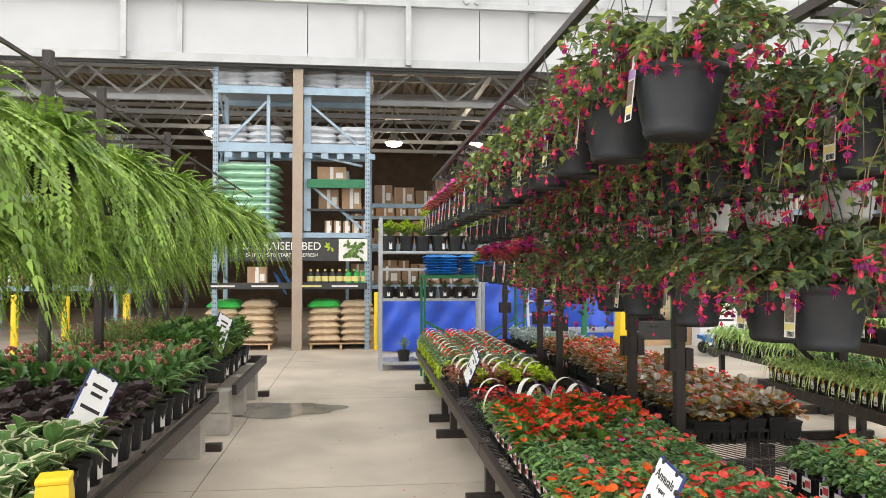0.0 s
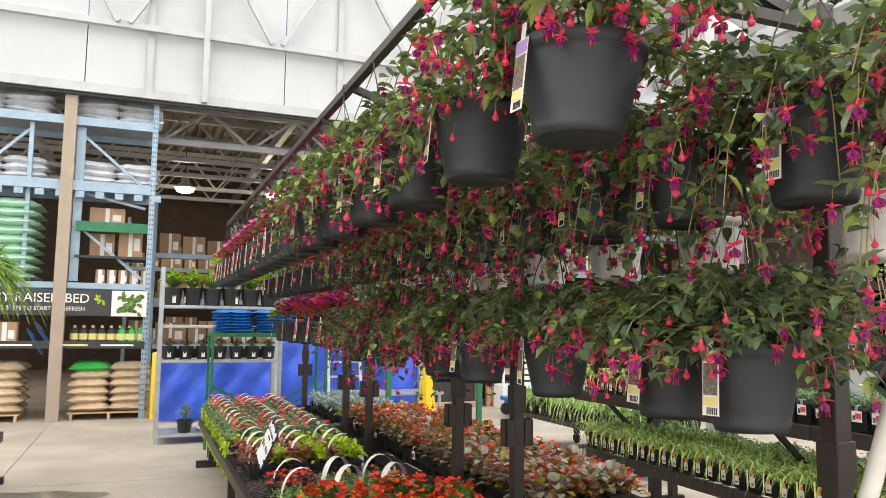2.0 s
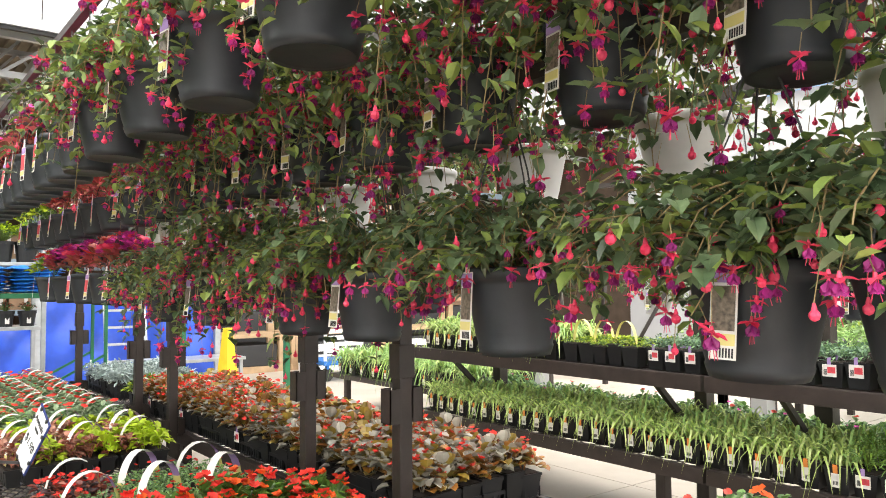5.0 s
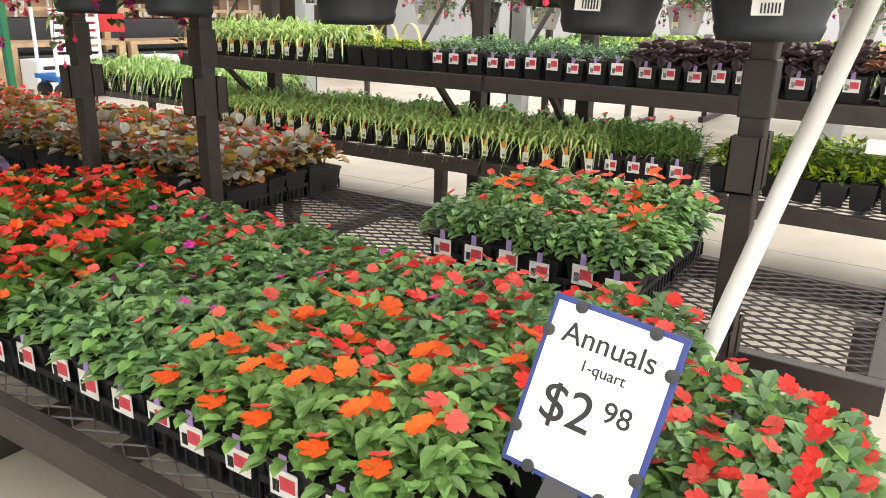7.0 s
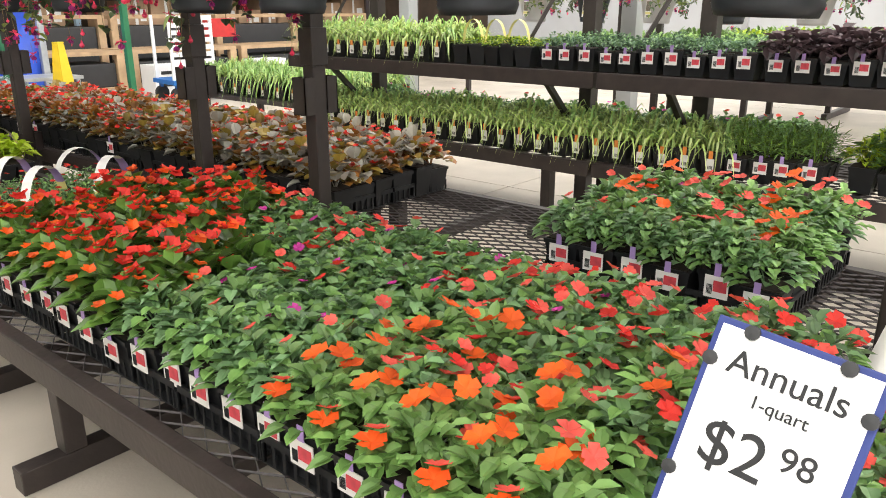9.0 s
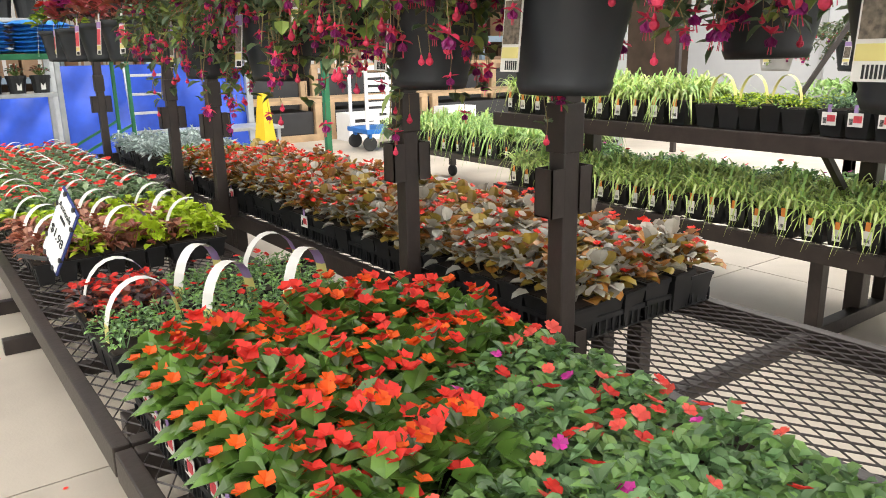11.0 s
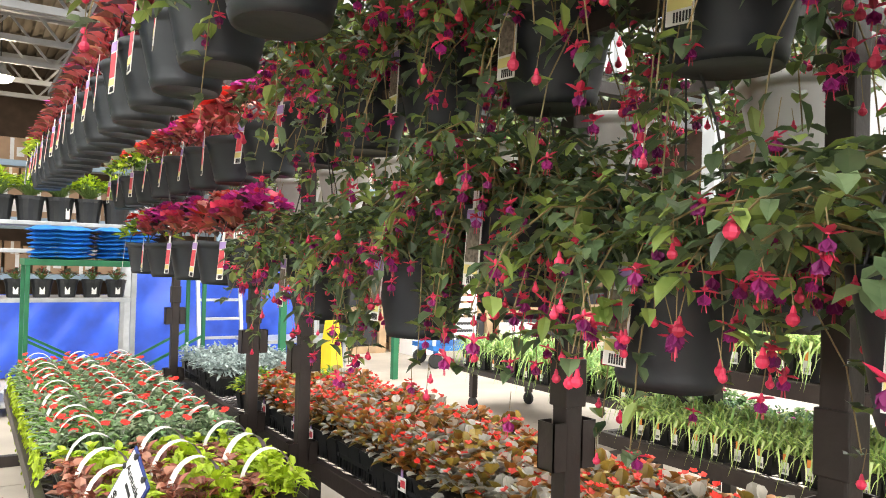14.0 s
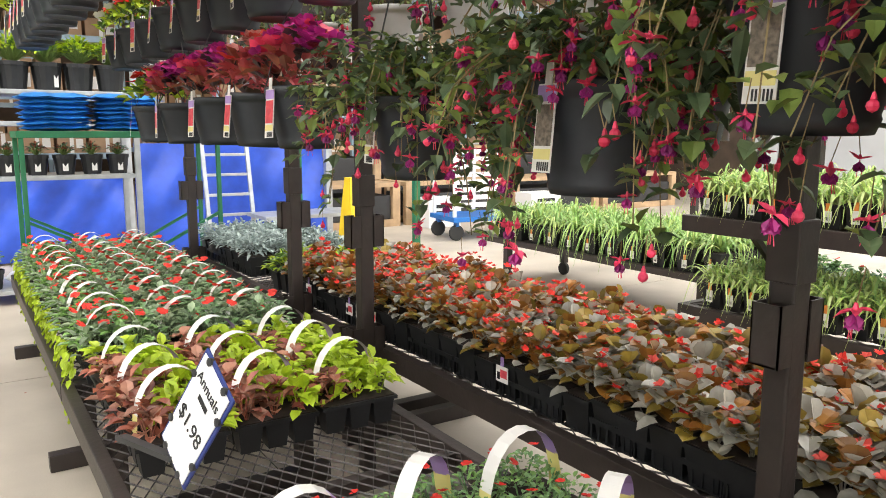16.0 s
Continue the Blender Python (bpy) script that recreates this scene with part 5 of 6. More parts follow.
for j in range(11):
    for i in range(4):
        copy_thing(R.choice(kinds["dgrass"]), pose(4.58 + i * 0.2, 6.8 + j * 0.225, 0.4105, 0, 0, R.uniform(-9, 9)))
fb2 = tagged(new("floor_beam"), "dark steel floor beam lying under the bench", "beam")
fb2.location = (4.6, 7.0, 0)
sbox("beam", -0.9, 0.9, -0.06, 0.06, 0.0, 0.07, BROWN, fb2)

# further benches full of bright foliage
for bx, ym, nm, ks in ((6.6, 1.0, "green", kinds["ferny"]), (8.2, 0.5, "yellow", kinds["lime"]), (9.6, 0.0, "mixed", kinds["imp_r"])):
    garden_bench(bx, bx + 1.1, ym - 2.5, ym + 5.2, 0.72, "long dark bench crowded with bright bedding plants", "distant benches", fine=False)
    R.seed(int(bx * 10))
    mass = MB()
    for k in range(5200):
        x, y = bx + R.uniform(0.02, 1.08), R.uniform(ym - 2.4, ym + 5.1)
        patch = int((y * 1.3 + x) % 4) if nm != "green" else 0
        mass.leaf((x, y, 0.74 + 0.24 * R.random() ** 0.5), (R.uniform(-1, 1), R.uniform(-1, 1), R.uniform(0.1, 1.2)), R.uniform(0.06, 0.12), 0.035, slot=patch if R.random() < 0.75 else 0)
    tagged(mass.to("bedding_mass", [L_GRASSD, L_LIME, F_MAG if nm == "mixed" else L_LIME, L_BEGN]), "dense mass of bright bedding plants on a bench", "bedding plants", kind="stuff")
for bx, by, bz in ((6.6, 6.5, 1.505), (7.4, 5.2, 1.505), (8.5, 7.4, 1.505), (6.6, 4.2, 1.505), (7.4, 3.2, 1.505), (8.5, 5.9, 1.505)):
    copy_thing(pale[0], pose(bx, by, bz, 0, 0, R.uniform(0, 360)))
for y in (2.4, 5.0, 7.6):
    fr = tagged(new("display_post"), "grey painted steel column between distant benches", "post", "distant columns")
    fr.location = (6.2, y, 0)
    sbox("post", -0.07, 0.07, -0.07, 0.07, 0, 5.6, STEEL, fr)
fr = tagged(new("basket_rack"), "dark steel bar for hanging baskets over distant benches", "hanging frame")
fr.location = (7.5, 5, 0)
for bx in (-0.9, -0.1, 1.0):
    b = MB()
    b.bar((bx, -4, 2.12), (bx, 4, 2.12), 0.04)
    b.to("bar", BROWN, fr)
    for yy in (-3.6, 0.3, 3.6):
        sbox("post", bx - 0.03, bx + 0.03, yy - 0.03, yy + 0.03, 0, 2.10, BROWN, fr)


fr = tagged(new("basket_stand"), "dark steel stand with a bar of hanging baskets", "hanging frame")
fr.location = (5.6, 5.0, 0)
for bz in (2.30, 1.75):
    b = MB()
    b.bar((0, -4.5, bz), (0, 1.2, bz), 0.04)
    b.to("bar", BROWN, fr)
for yy in (-4.3, -1.6, 1.0):
    sbox("post", -0.03, 0.03, -0.03, 0.03, 0, 2.32, BROWN, fr)
R.seed(77)
for k in range(10):
    hang(R.choice(pale + fk2), 5.6, 0.9 + 0.55 * k, 1.88, 0)
for k in range(9):
    hang(R.choice(pale + fk2), 5.6, 1.2 + 0.55 * k, 1.33, 0)


# ================= pallet rack with soil and raised-bed display =================
def bag(r=(0.6, 0.4, 0.14), name="bag", material=BAGT):
    """A slumped filled bag with pinched ends."""
    lx, ly, lz = r
    b = MB()
    nx, ny = 8, 6
    top, bot = [], []
    for i in range(nx + 1):
        for j in range(ny + 1):
            u, v = i / nx * 2 - 1, j / ny * 2 - 1
            k = (1 - abs(u) ** 3.5) ** 0.5 * (1 - abs(v) ** 3) ** 0.5
            top.append((u * lx / 2, v * ly / 2, lz * 0.35 + lz * 0.65 * k + 0.006 * math.sin(7 * u + 3 * v)))
            bot.append((u * lx / 2, v * ly / 2, lz * 0.35 * (1 - k)))
    b.v = top + bot
    o = len(top)
    for i in range(nx):
        for j in range(ny):
            a, c, d, e = i * (ny + 1) + j, (i + 1) * (ny + 1) + j, (i + 1) * (ny + 1) + j + 1, i * (ny + 1) + j + 1
            b.f += [[a, c, d, e], [o + a, o + e, o + d, o + c]]
    b.m = [0] * len(b.f)
    return b


def bag_kind(name, material, label, category, group, r=(0.6, 0.4, 0.14)):
    ob = bag(r).to(name, material, smooth=True)
    tagged(ob, label, category, group)
    ob.location = FAR
    return ob


bt = bag_kind("soil_bag", BAGT, "tan kraft soil bag stacked on a pallet", "bag", "stacked soil bags", (0.58, 0.38, 0.15))
bgn = bag_kind("soil_bag", BAGGR, "green plastic soil bag on top of the stack", "bag", "green soil bags", (0.58, 0.38, 0.15))
bw = bag_kind("soil_bag", BAGW, "white film-wrapped bag on a rack shelf", "bag", "white bags on the rack", (0.66, 0.5, 0.15))
bbl = bag_kind("blue_bag", BAGB, "blue plastic bag stacked flat on a shelf", "bag", "stacked blue bags", (0.46, 0.36, 0.05))


def pallet(x, y, w=1.12, d=1.0):
    root = tagged(new("pallet"), "weathered wooden pallet under stacked bags", "pallet", "pallets under the rack")
    root.location = (x, y, 0)
    for k in range(3):
        xx = -w / 2 + 0.05 + k * (w - 0.1) / 2
        sbox("stringer", xx - 0.02, xx + 0.02, -d / 2, d / 2, 0.0, 0.09, WOOD, root)
    for k in range(7):
        yy = -d / 2 + k * (d - 0.1) / 6
        sbox("deck_board", -w / 2, w / 2, yy, yy + 0.09, 0.091, 0.108, WOOD, root)


rk = tagged(new("pallet_rack"), "tall blue-grey steel pallet rack with loaded shelves", "rack")
rk.location = (-1.16, 13.0, 0)
RW = 1.33
for x in (-RW, RW - 0.08):
    for y in (0.0, 1.05):
        b = MB()
        b.box(x, x + 0.08, y, y + 0.07, 0, 4.85)
        up = b.to("upright", RACK, rk)
        hb = MB()
        for k in range(62):
            z = 0.12 + k * 0.076
            for dx in (0.022, 0.058):
                hb.box(x + dx - 0.008, x + dx + 0.008, y - 0.002, y - 0.0005, z, z + 0.022)
        if y == 0:
            hb.to("slots", SIGNB, up, "dark punched slots")
    b = MB()
    for k in range(5):
        z = 0.3 + k * 0.9
        b.bar((x + 0.04, 0.07, z), (x + 0.04, 1.05, z + (0.75 if k % 2 else 0.0)), 0.03)
        b.bar((x + 0.04, 0.07, z + 0.75), (x + 0.04, 1.05, z), 0.03)
    b.to("brace", RACK, rk)
for z, hgt in ((4.40, 0.13), (3.40, 0.15), (1.93, 0.09), (1.06, 0.07)):
    for y in (-0.01, 1.04):
        sbox("beam", -RW + 0.081, RW - 0.081, y, y + 0.06, z, z + hgt, RACK, rk)
    sbox("deck", -RW + 0.09, RW - 0.09, 0.055, 1.035, z + hgt - 0.03, z + hgt - 0.005, GALV, rk, "galvanised wire deck")
b = MB()
for k in range(10):
    xx = -RW + 0.2 + k * 0.27
    b.box(xx, xx + 0.12, -0.005, 0.02, 3.30, 3.395)
b.to("beam_connector", RACK, rk)
# inner display frame
for x in (-0.42, 0.22, 0.28):
    b = MB()
    b.bar((x, 0.12, 2.05), (x, 0.12, 4.4), 0.06)
    b.to("display_upright", RACK, rk)
for a, c in (((-1.2, 0.15, 3.5), (-0.45, 0.15, 4.3)), ((0.25, 0.15, 4.3), (1.2, 0.15, 3.5)), ((0.25, 0.15, 2.9), (1.2, 0.15, 2.1)), ((0.25, 0.15, 3.4), (1.2, 0.15, 3.2))):
    b = MB()
    b.bar(a, c, 0.04)
    b.to("diagonal", RACK, rk)
col = sbox("column", -1.15, -0.98, 12.93, 13.10, 0, 5.0, TAN)
tagged(col, "tan painted square steel column beside the rack", "column", kind="structure")
R.seed(900)
# pallets of soil
for px in (-2.05, -0.32):
    pallet(px, 13.55)
    for lay in range(6):
        for i in range(2):
            for j in range(2):
                k = bgn if lay == 5 and i == 0 else bt
                if lay == 5 and px > -1 and i == 1 and j == 1:
                    continue
                copy_thing(k, pose(px - 0.28 + i * 0.56 + R.uniform(-0.02, 0.02), 13.30 + j * 0.44, 0.109 + lay * 0.118, R.uniform(-2, 2), R.uniform(-2, 2), R.uniform(-4, 4)))
# white bags above
for z, n in ((4.53, 3), (3.55, 3)):
    for px in (-1.95, -0.4):
        for lay in range(n):
            for i in range(2):
                copy_thing(bw, pose(px - 0.30 + i * 0.6, 13.4 + R.uniform(-0.03, 0.03), z + lay * 0.11, 0, R.uniform(-4, 4), R.uniform(-7, 7)))
gp = tagged(new("wrapped_pallet"), "pale green shrink-wrapped pallet of bags on the rack", "wrapped pallet")
gp.location = (-1.95, 13.5, 2.02)
R.seed(905)
for lay in range(9):
    t = bag((1.12, 0.95, 0.17))
    t.v = [(x, y, z + lay * 0.135) for x, y, z in t.v]
    t.to("bag_layer", BAGG, gp, smooth=True)


def carton(x, y, z, w, d, h, turn=0, label="brown cardboard carton on a store shelf"):
    root = sbox("carton", -w / 2, w / 2, -d / 2, d / 2, 0, h, CARD, None, "", 0.006)
    root.matrix_world = pose(x, y, z, 0, 0, turn)
    t = MB()
    t.box(-0.03, 0.03, -d / 2 - 0.0015, -d / 2 - 0.0005, 0.0, h * 0.98)
    t.box(w * 0.15, w * 0.4, -d / 2 - 0.002, -d / 2 - 0.0005, h * 0.2, h * 0.6)
    t.to("tape_and_label", TAGW, root, "pale tape and label")
    tagged(root, label, "carton", "cartons on store shelves")


# shelf of boxed goods in the upper right bay
for i in range(5):
    carton(-0.55 + i * 0.16, 13.3, 2.02, 0.13, 0.2, 0.22, 0, "white boxed goods in a row on the rack")
for x, z, w, h in ((-0.55, 2.45, 0.35, 0.35), (-0.15, 2.45, 0.34, 0.5), (-0.5, 2.95, 0.5, 0.25)):
    carton(x, 13.5, z, w, 0.4, h)
sh = tagged(new("display_shelf"), "dark green edged display shelf inside the rack", "shelf")
sh.location = (-0.36, 13.4, 2.40)
sbox("board", -0.55, 0.48, -0.35, 0.3, 0, 0.04, SIGNB, sh)
sbox("top_board", -0.55, 0.48, -0.35, 0.3, 0.52, 0.55, SIGNB, sh)
sbox("header", -0.55, 0.48, -0.37, -0.352, 0.40, 0.55, GREENP, sh, "green header strip")

# sign board
sb = tagged(new("display_sign"), "charcoal sign board lettered with white words on the rack", "sign")
sb.location = (-1.2, 12.94, 1.72)
sbox("board", -1.0, 0.83, 0, 0.02, -0.19, 0.19, SIGNB, sb)
sbox("photo_panel", 0.84, 1.33, 0, 0.02, -0.19, 0.19, TAGW, sb, "pale panel with plant photograph")
ph = MB()
R.seed(33)
for k in range(60):
    ph.leaf((R.uniform(0.95, 1.25), -0.004, R.uniform(-0.14, 0.12)), (R.uniform(-1, 1), -0.05, R.uniform(-1, 1)), 0.08, 0.05, up=(0, -1, 0), droop=0, fold=0.02)
ph.to("leaf_print", L_BEGN, sb)
wm = lambda x, z: Matrix(((1, 0, 0, x), (0, 0, -1, -0.002), (0, 1, 0, z), (0, 0, 0, 1)))
write("lettering", "DIY RAISED BED", 0.19, wm(-0.12, 0.06), TAGW, sb, 1.30)
write("lettering", "EASY STEPS TO START OR REFRESH", 0.085, wm(-0.12, -0.09), TAGW, sb, 1.20)
b = MB()
b.lathe(((0.0, -0.001), (0.07, -0.001), (0.07, 0.001), (0.06, 0.001)), 20, 0, (0, 0, 0), wm(-0.90, 0.02))
b.to("emblem", GALV, sb)
b = MB()
for k in range(6):
    b.leaf((0.62 + 0.02 * k, -0.003, 0.05), (math.cos(k), -0.05, math.sin(k)), 0.09, 0.04, up=(0, -1, 0), droop=0, fold=0)
b.to("leaf_emblem", L_LIME, sb)
# product shelf edge and bottles
se = tagged(new("shelf_edge"), "dark printed shelf edge with price strips", "shelf edge")
se.location = (-1.2, 12.95, 1.10)
sbox("strip", -1.33, 1.33, 0, 0.015, -0.05, 0.06, SIGNB, se)
for x, w in ((-1.1, 0.4), (-0.4, 0.45), (0.3, 0.5), (0.95, 0.45)):
    sbox("print", x - w / 2, x + w / 2, -0.003, -0.001, -0.012, 0.014, TAGW if w < 0.48 else TAGY, se, "", 0.0005)


def bottle(mcap, mbody, label, group):
    b = MB()
    b.lathe(((0, 0.0), (0.055, 0.002), (0.06, 0.02), (0.06, 0.17), (0.045, 0.20), (0.02, 0.215), (0.02, 0.225)), 12)
    root = b.to("bottle", mbody, smooth=True)
    c = MB()
    c.lathe(((0.022, 0.225), (0.022, 0.26), (0, 0.262)), 10)
    c.to("cap", mcap, root)
    l = MB()
    l.lathe(((0.0612, 0.05), (0.0612, 0.14)), 12)
    l.to("wrapper", TAGY, root, "yellow wrapper")
    tagged(root, label, "bottle", group)
    root.location = FAR
    return root


b1 = bottle(TAGY, SIGNB, "black bottle with a yellow wrapper on the shelf", "black bottles")
b2 = bottle(BAGGR, BAGGR, "green bottle of plant feed on the shelf", "green bottles")
for i in range(7):
    copy_thing(b1, pose(-0.85 + i * 0.125, 13.15, 1.13))
for i in range(3):
    copy_thing(b2, pose(-0.2 + i * 0.14, 13.13, 1.13, 0, 0, 0))
carton(-1.75, 13.15, 1.13, 0.32, 0.2, 0.3)
for i in range(2):
    copy_thing(bbl, pose(-1.4 + i * 0.1, 13.3, 1.13 + i * 0.1, 0, 60, 10))
# yellow bollard
bo = MB()
bo.lathe(((0.0, 1.0), (0.05, 0.99), (0.055, 0.96), (0.055, 0.0)), 14)
ob = bo.to("bollard", YELLOW, smooth=True)
ob.location = (0.30, 12.93, 0)
tagged(ob, "yellow plastic bollard guarding the rack leg", "bollard")


# ================= grey shelf cart, green stand, blue tarpaulin =================
def shelf_cart(x0, x1, y0, y1, levels, name, material, label, h):
    root = tagged(new(name), label, "shelf cart")
    root.location = ((x0 + x1) / 2, (y0 + y1) / 2, 0)
    w, d = (x1 - x0) / 2, (y1 - y0) / 2
    for x in (-w, w - 0.045):
        for y in (-d, d - 0.045):
            sbox("upright", x, x + 0.045, y, y + 0.045, 0.0, h, material, root)
    for z in levels:
        sbox("shelf", -w + 0.046, w - 0.046, -d + 0.003, d - 0.003, z - 0.035, z, material, root)
    return root


sc = shelf_cart(0.27, 1.75, 10.35, 10.95, (0.12, 1.0, 1.42, 1.66), "shelf_cart", GALV, "grey metal plant shelf cart with potted plants", 2.12)
gs = tagged(new("green_stand"), "green painted steel stand stacked with blue bags", "stand")
gs.location = (1.45, 9.6, 0)
for x in (-0.65, 0.62):
    for y in (-0.26, 0.26):
        sbox("leg", x, x + 0.03, y - 0.015, y + 0.015, 0, 1.30, GREENP, gs)
sbox("tabletop", -0.66, 0.66, -0.285, 0.285, 1.30, 1.345, GREENP, gs)
for y in (-0.26, 0.26):
    b = MB()
    b.bar((-0.63, y, 0.75), (0.0, y, 0.42), 0.02)
    b.bar((0.0, y, 0.42), (0.63, y, 0.75), 0.02)
    b.bar((-0.63, y, 0.15), (0.63, y, 0.15), 0.02)
    b.to("brace", GREENP, gs)
R.seed(921)
for px in (1.05, 1.5):
    for lay in range(7):
        copy_thing(bbl, pose(px + R.uniform(-0.01, 0.01), 9.55, 1.346 + lay * 0.034, 0, R.uniform(-2, 2), R.uniform(-4, 4)))
rb = sbox("red_box", 1.80, 1.92, 9.5, 9.7, 1.346, 1.50, REDP)
tagged(rb, "small red box beside stacked blue bags", "box")
jug = [perennial("potted_shrub", "lime-green bushy plant in a large black pot", "lime shrubs on the cart", 770 + k, [L_LIME, L_LIME, L_BEGN], 220, 0.07, 0.03, 0.22, 0.24, r=0.115, h=0.22) for k in range(2)]
low = [perennial("potted_succulent", "small grey-green plant with a white tag on a cart", "small potted plants on the cart", 780 + k, [L_SEDUM, L_MAROON], 60, 0.05, 0.02, 0.09, 0.11, r=0.085, h=0.16) for k in range(2)]
for i in range(6):
    copy_thing(R.choice(jug), pose(0.42 + i * 0.235, 10.6, 1.661, 0, 0, R.uniform(0, 360)))
for i in range(7):
    c = copy_thing(R.choice(low), pose(0.40 + i * 0.20, 10.52, 1.001, 0, 0, -90 + R.uniform(-20, 20)))
bon = perennial("small_tree", "small leafy plant in a brown pot on the cart", "small potted trees", 790, [L_IMPD], 40, 0.05, 0.03, 0.22, 0.14, r=0.09, h=0.15)
copy_thing(bon, pose(0.62, 10.5, 0.121))
for x in (0.95, 1.25):
    c = copy_thing(bw, pose(x, 10.62, 0.121, 0, 0, 20))
    c.scale = (0.6, 0.8, 0.8)


def tarp(x0, x1, y, z0, z1, seed):
    R.seed(seed)
    b = MB()
    nx, nz = 26, 14
    for i in range(nx + 1):
        for j in range(nz + 1):
            u, v = i / nx, j / nz
            wob = 0.05 * math.sin(9 * u + 4 * v + seed) + 0.03 * math.sin(23 * u - 9 * v) + R.uniform(-0.006, 0.006)
            b.v.append((x0 + (x1 - x0) * u, y + wob, z0 + (z1 - z0) * v))
    for i in range(nx):
        for j in range(nz):
            a = i * (nz + 1) + j
            b.f.append([a, a + nz + 1, a + nz + 2, a + 1])
    o = len(b.v)
    b.v += [(x, yy + 0.03, z) for x, yy, z in b.v]
    b.f += [[k + o for k in f[::-1]] for f in b.f[:]]
    b.m = [0] * len(b.f)
    tagged(b.to("tarpaulin", BLUE, smooth=True), "creased shiny blue tarpaulin hung as a screen", "tarpaulin", "blue tarpaulins")


tarp(0.33, 2.02, 12.45, 0.02, 0.92, 1)
tarp(2.10, 4.35, 12.45, 0.02, 1.22, 2)
for x in (2.03, 4.38):
    p = tagged(new("screen_post"), "pale metal post holding the blue tarpaulin", "post", "tarpaulin posts")
    p.location = (x, 12.42, 0)
    sbox("post", -0.04, 0.04, -0.04, 0.04, 0, 1.35, GALV, p)
ld = tagged(new("step_ladder"), "grey steel warehouse ladder standing by the tarpaulin", "ladder")
ld.location = (3.0, 11.9, 0)
for x in (-0.25, 0.25):
    b = MB()
    b.bar((x, 0, 0), (x, 0.25, 1.25), 0.04)
    b.to("stile", GALV, ld)
for k in range(5):
    sbox("rung", -0.23, 0.23, 0.02 + 0.045 * k, 0.08 + 0.045 * k, 0.2 + 0.22 * k, 0.23 + 0.22 * k, GALV, ld)
tb = tagged(new("work_table"), "grey steel work table near the tarpaulin", "table")
tb.location = (3.75, 11.6, 0)
sbox("tabletop", -0.6, 0.6, -0.3, 0.3, 0.42, 0.46, GALV, tb)
for x in (-0.55, 0.55):
    for y in (-0.25, 0.25):
        sbox("leg", x - 0.02, x + 0.02, y - 0.02, y + 0.02, 0, 0.419, GALV, tb)
for x in (3.35, 4.75):
    p = tagged(new("steel_post"), "green painted steel post standing on the floor", "post", "green posts")
    p.location = (x, 10.9, 0)
    sbox("post", -0.035, 0.035, -0.035, 0.035, 0, 1.36, GREENP, p)


# ================= caution signs, carts, lumber =================
def caution(x, y, turn, h=0.92):
    b = MB()
    b.box(-0.115, 0.115, -0.115, 0.115, 0.0, h, 0, taper=1.0)
    for i, v in enumerate(b.v):
        if v[2] > 0.1:
            b.v[i] = (v[0] * 0.36, v[1] * 0.36, v[2])
    root = b.to("caution_cone", YELLOW)
    sbox("top_cap", -0.045, 0.045, -0.045, 0.045, h, h + 0.02, YELLOW, root, "", 0.008)
    sbox("base", -0.13, 0.13, -0.13, 0.13, 0, 0.02, YELLOW, root, "", 0.006)
    d = MB()
    ang = math.degrees(math.atan((0.115 - 0.0414) / h))
    for s in range(4):
        m = pose(0, 0, 0, 0, 0, s * 90) @ pose(0, -0.0655, h * 0.62, -ang, 0, 0)
        d.lathe(((0, -0.001), (0.02, -0.001), (0.02, 0.0005)), 12, 0, (0, 0, 0), m @ pose(0, 0, 0.10, 90, 0, 0))
        for k, w in enumerate((0.03, 0.035, 0.03)):
            d.box(-w, w, -0.002, -0.0005, -0.02 - k * 0.04, -0.005 - k * 0.04, 0, m)
    d.to("print", mat("brown_print", (0.30, 0.12, 0.01), 0.6), root)
    root.matrix_world = pose(x, y, 0, 0, 0, turn)
    tagged(root, "tall yellow plastic wet-floor caution cone on the floor", "caution sign", "caution cones")


caution(3.90, 10.83, 20, 0.86)
caution(-0.86, 2.2, 12, 0.86)
bl = tagged(new("blue_cart"), "blue flat stock cart with white slatted end frames", "cart")
bl.matrix_world = pose(6.12, 11.65, 0, 0, 0, -8)
sbox("deck", -0.5, 0.65, -0.36, 0.36, 0.24, 0.30, BLUEP, bl)
for x in (-0.42, 0.55):
    for y in (-0.27, 0.27):
        b = MB()
        b.lathe(((0, -0.025), (0.085, -0.022), (0.10, -0.012), (0.10, 0.012), (0.085, 0.022), (0, 0.025)), 18, 0, (0, 0, 0), pose(x, y, 0.10, 90, 0, 0))
        b.to("wheel", RUBBER, bl)
        sbox("fork", x - 0.02, x + 0.02, y - 0.04, y + 0.04, 0.18, 0.239, BLUEP, bl)
for y in (-0.30, 0.30):
    sbox("rail_post", -0.48, -0.44, y - 0.02, y + 0.02, 0.301, 1.15, WHITEP, bl)
    sbox("rail_post", 0.10, 0.14, y - 0.02, y + 0.02, 0.301, 1.15, WHITEP, bl)
for k in range(8):
    sbox("slat", -0.47, 0.13, -0.325, -0.321, 0.42 + k * 0.095, 0.48 + k * 0.095, WHITEP, bl, "", 0.001)
sbox("red_panel", 0.2, 0.6, -0.1, 0.1, 0.85, 1.1, REDP, bl, "red folded panel")


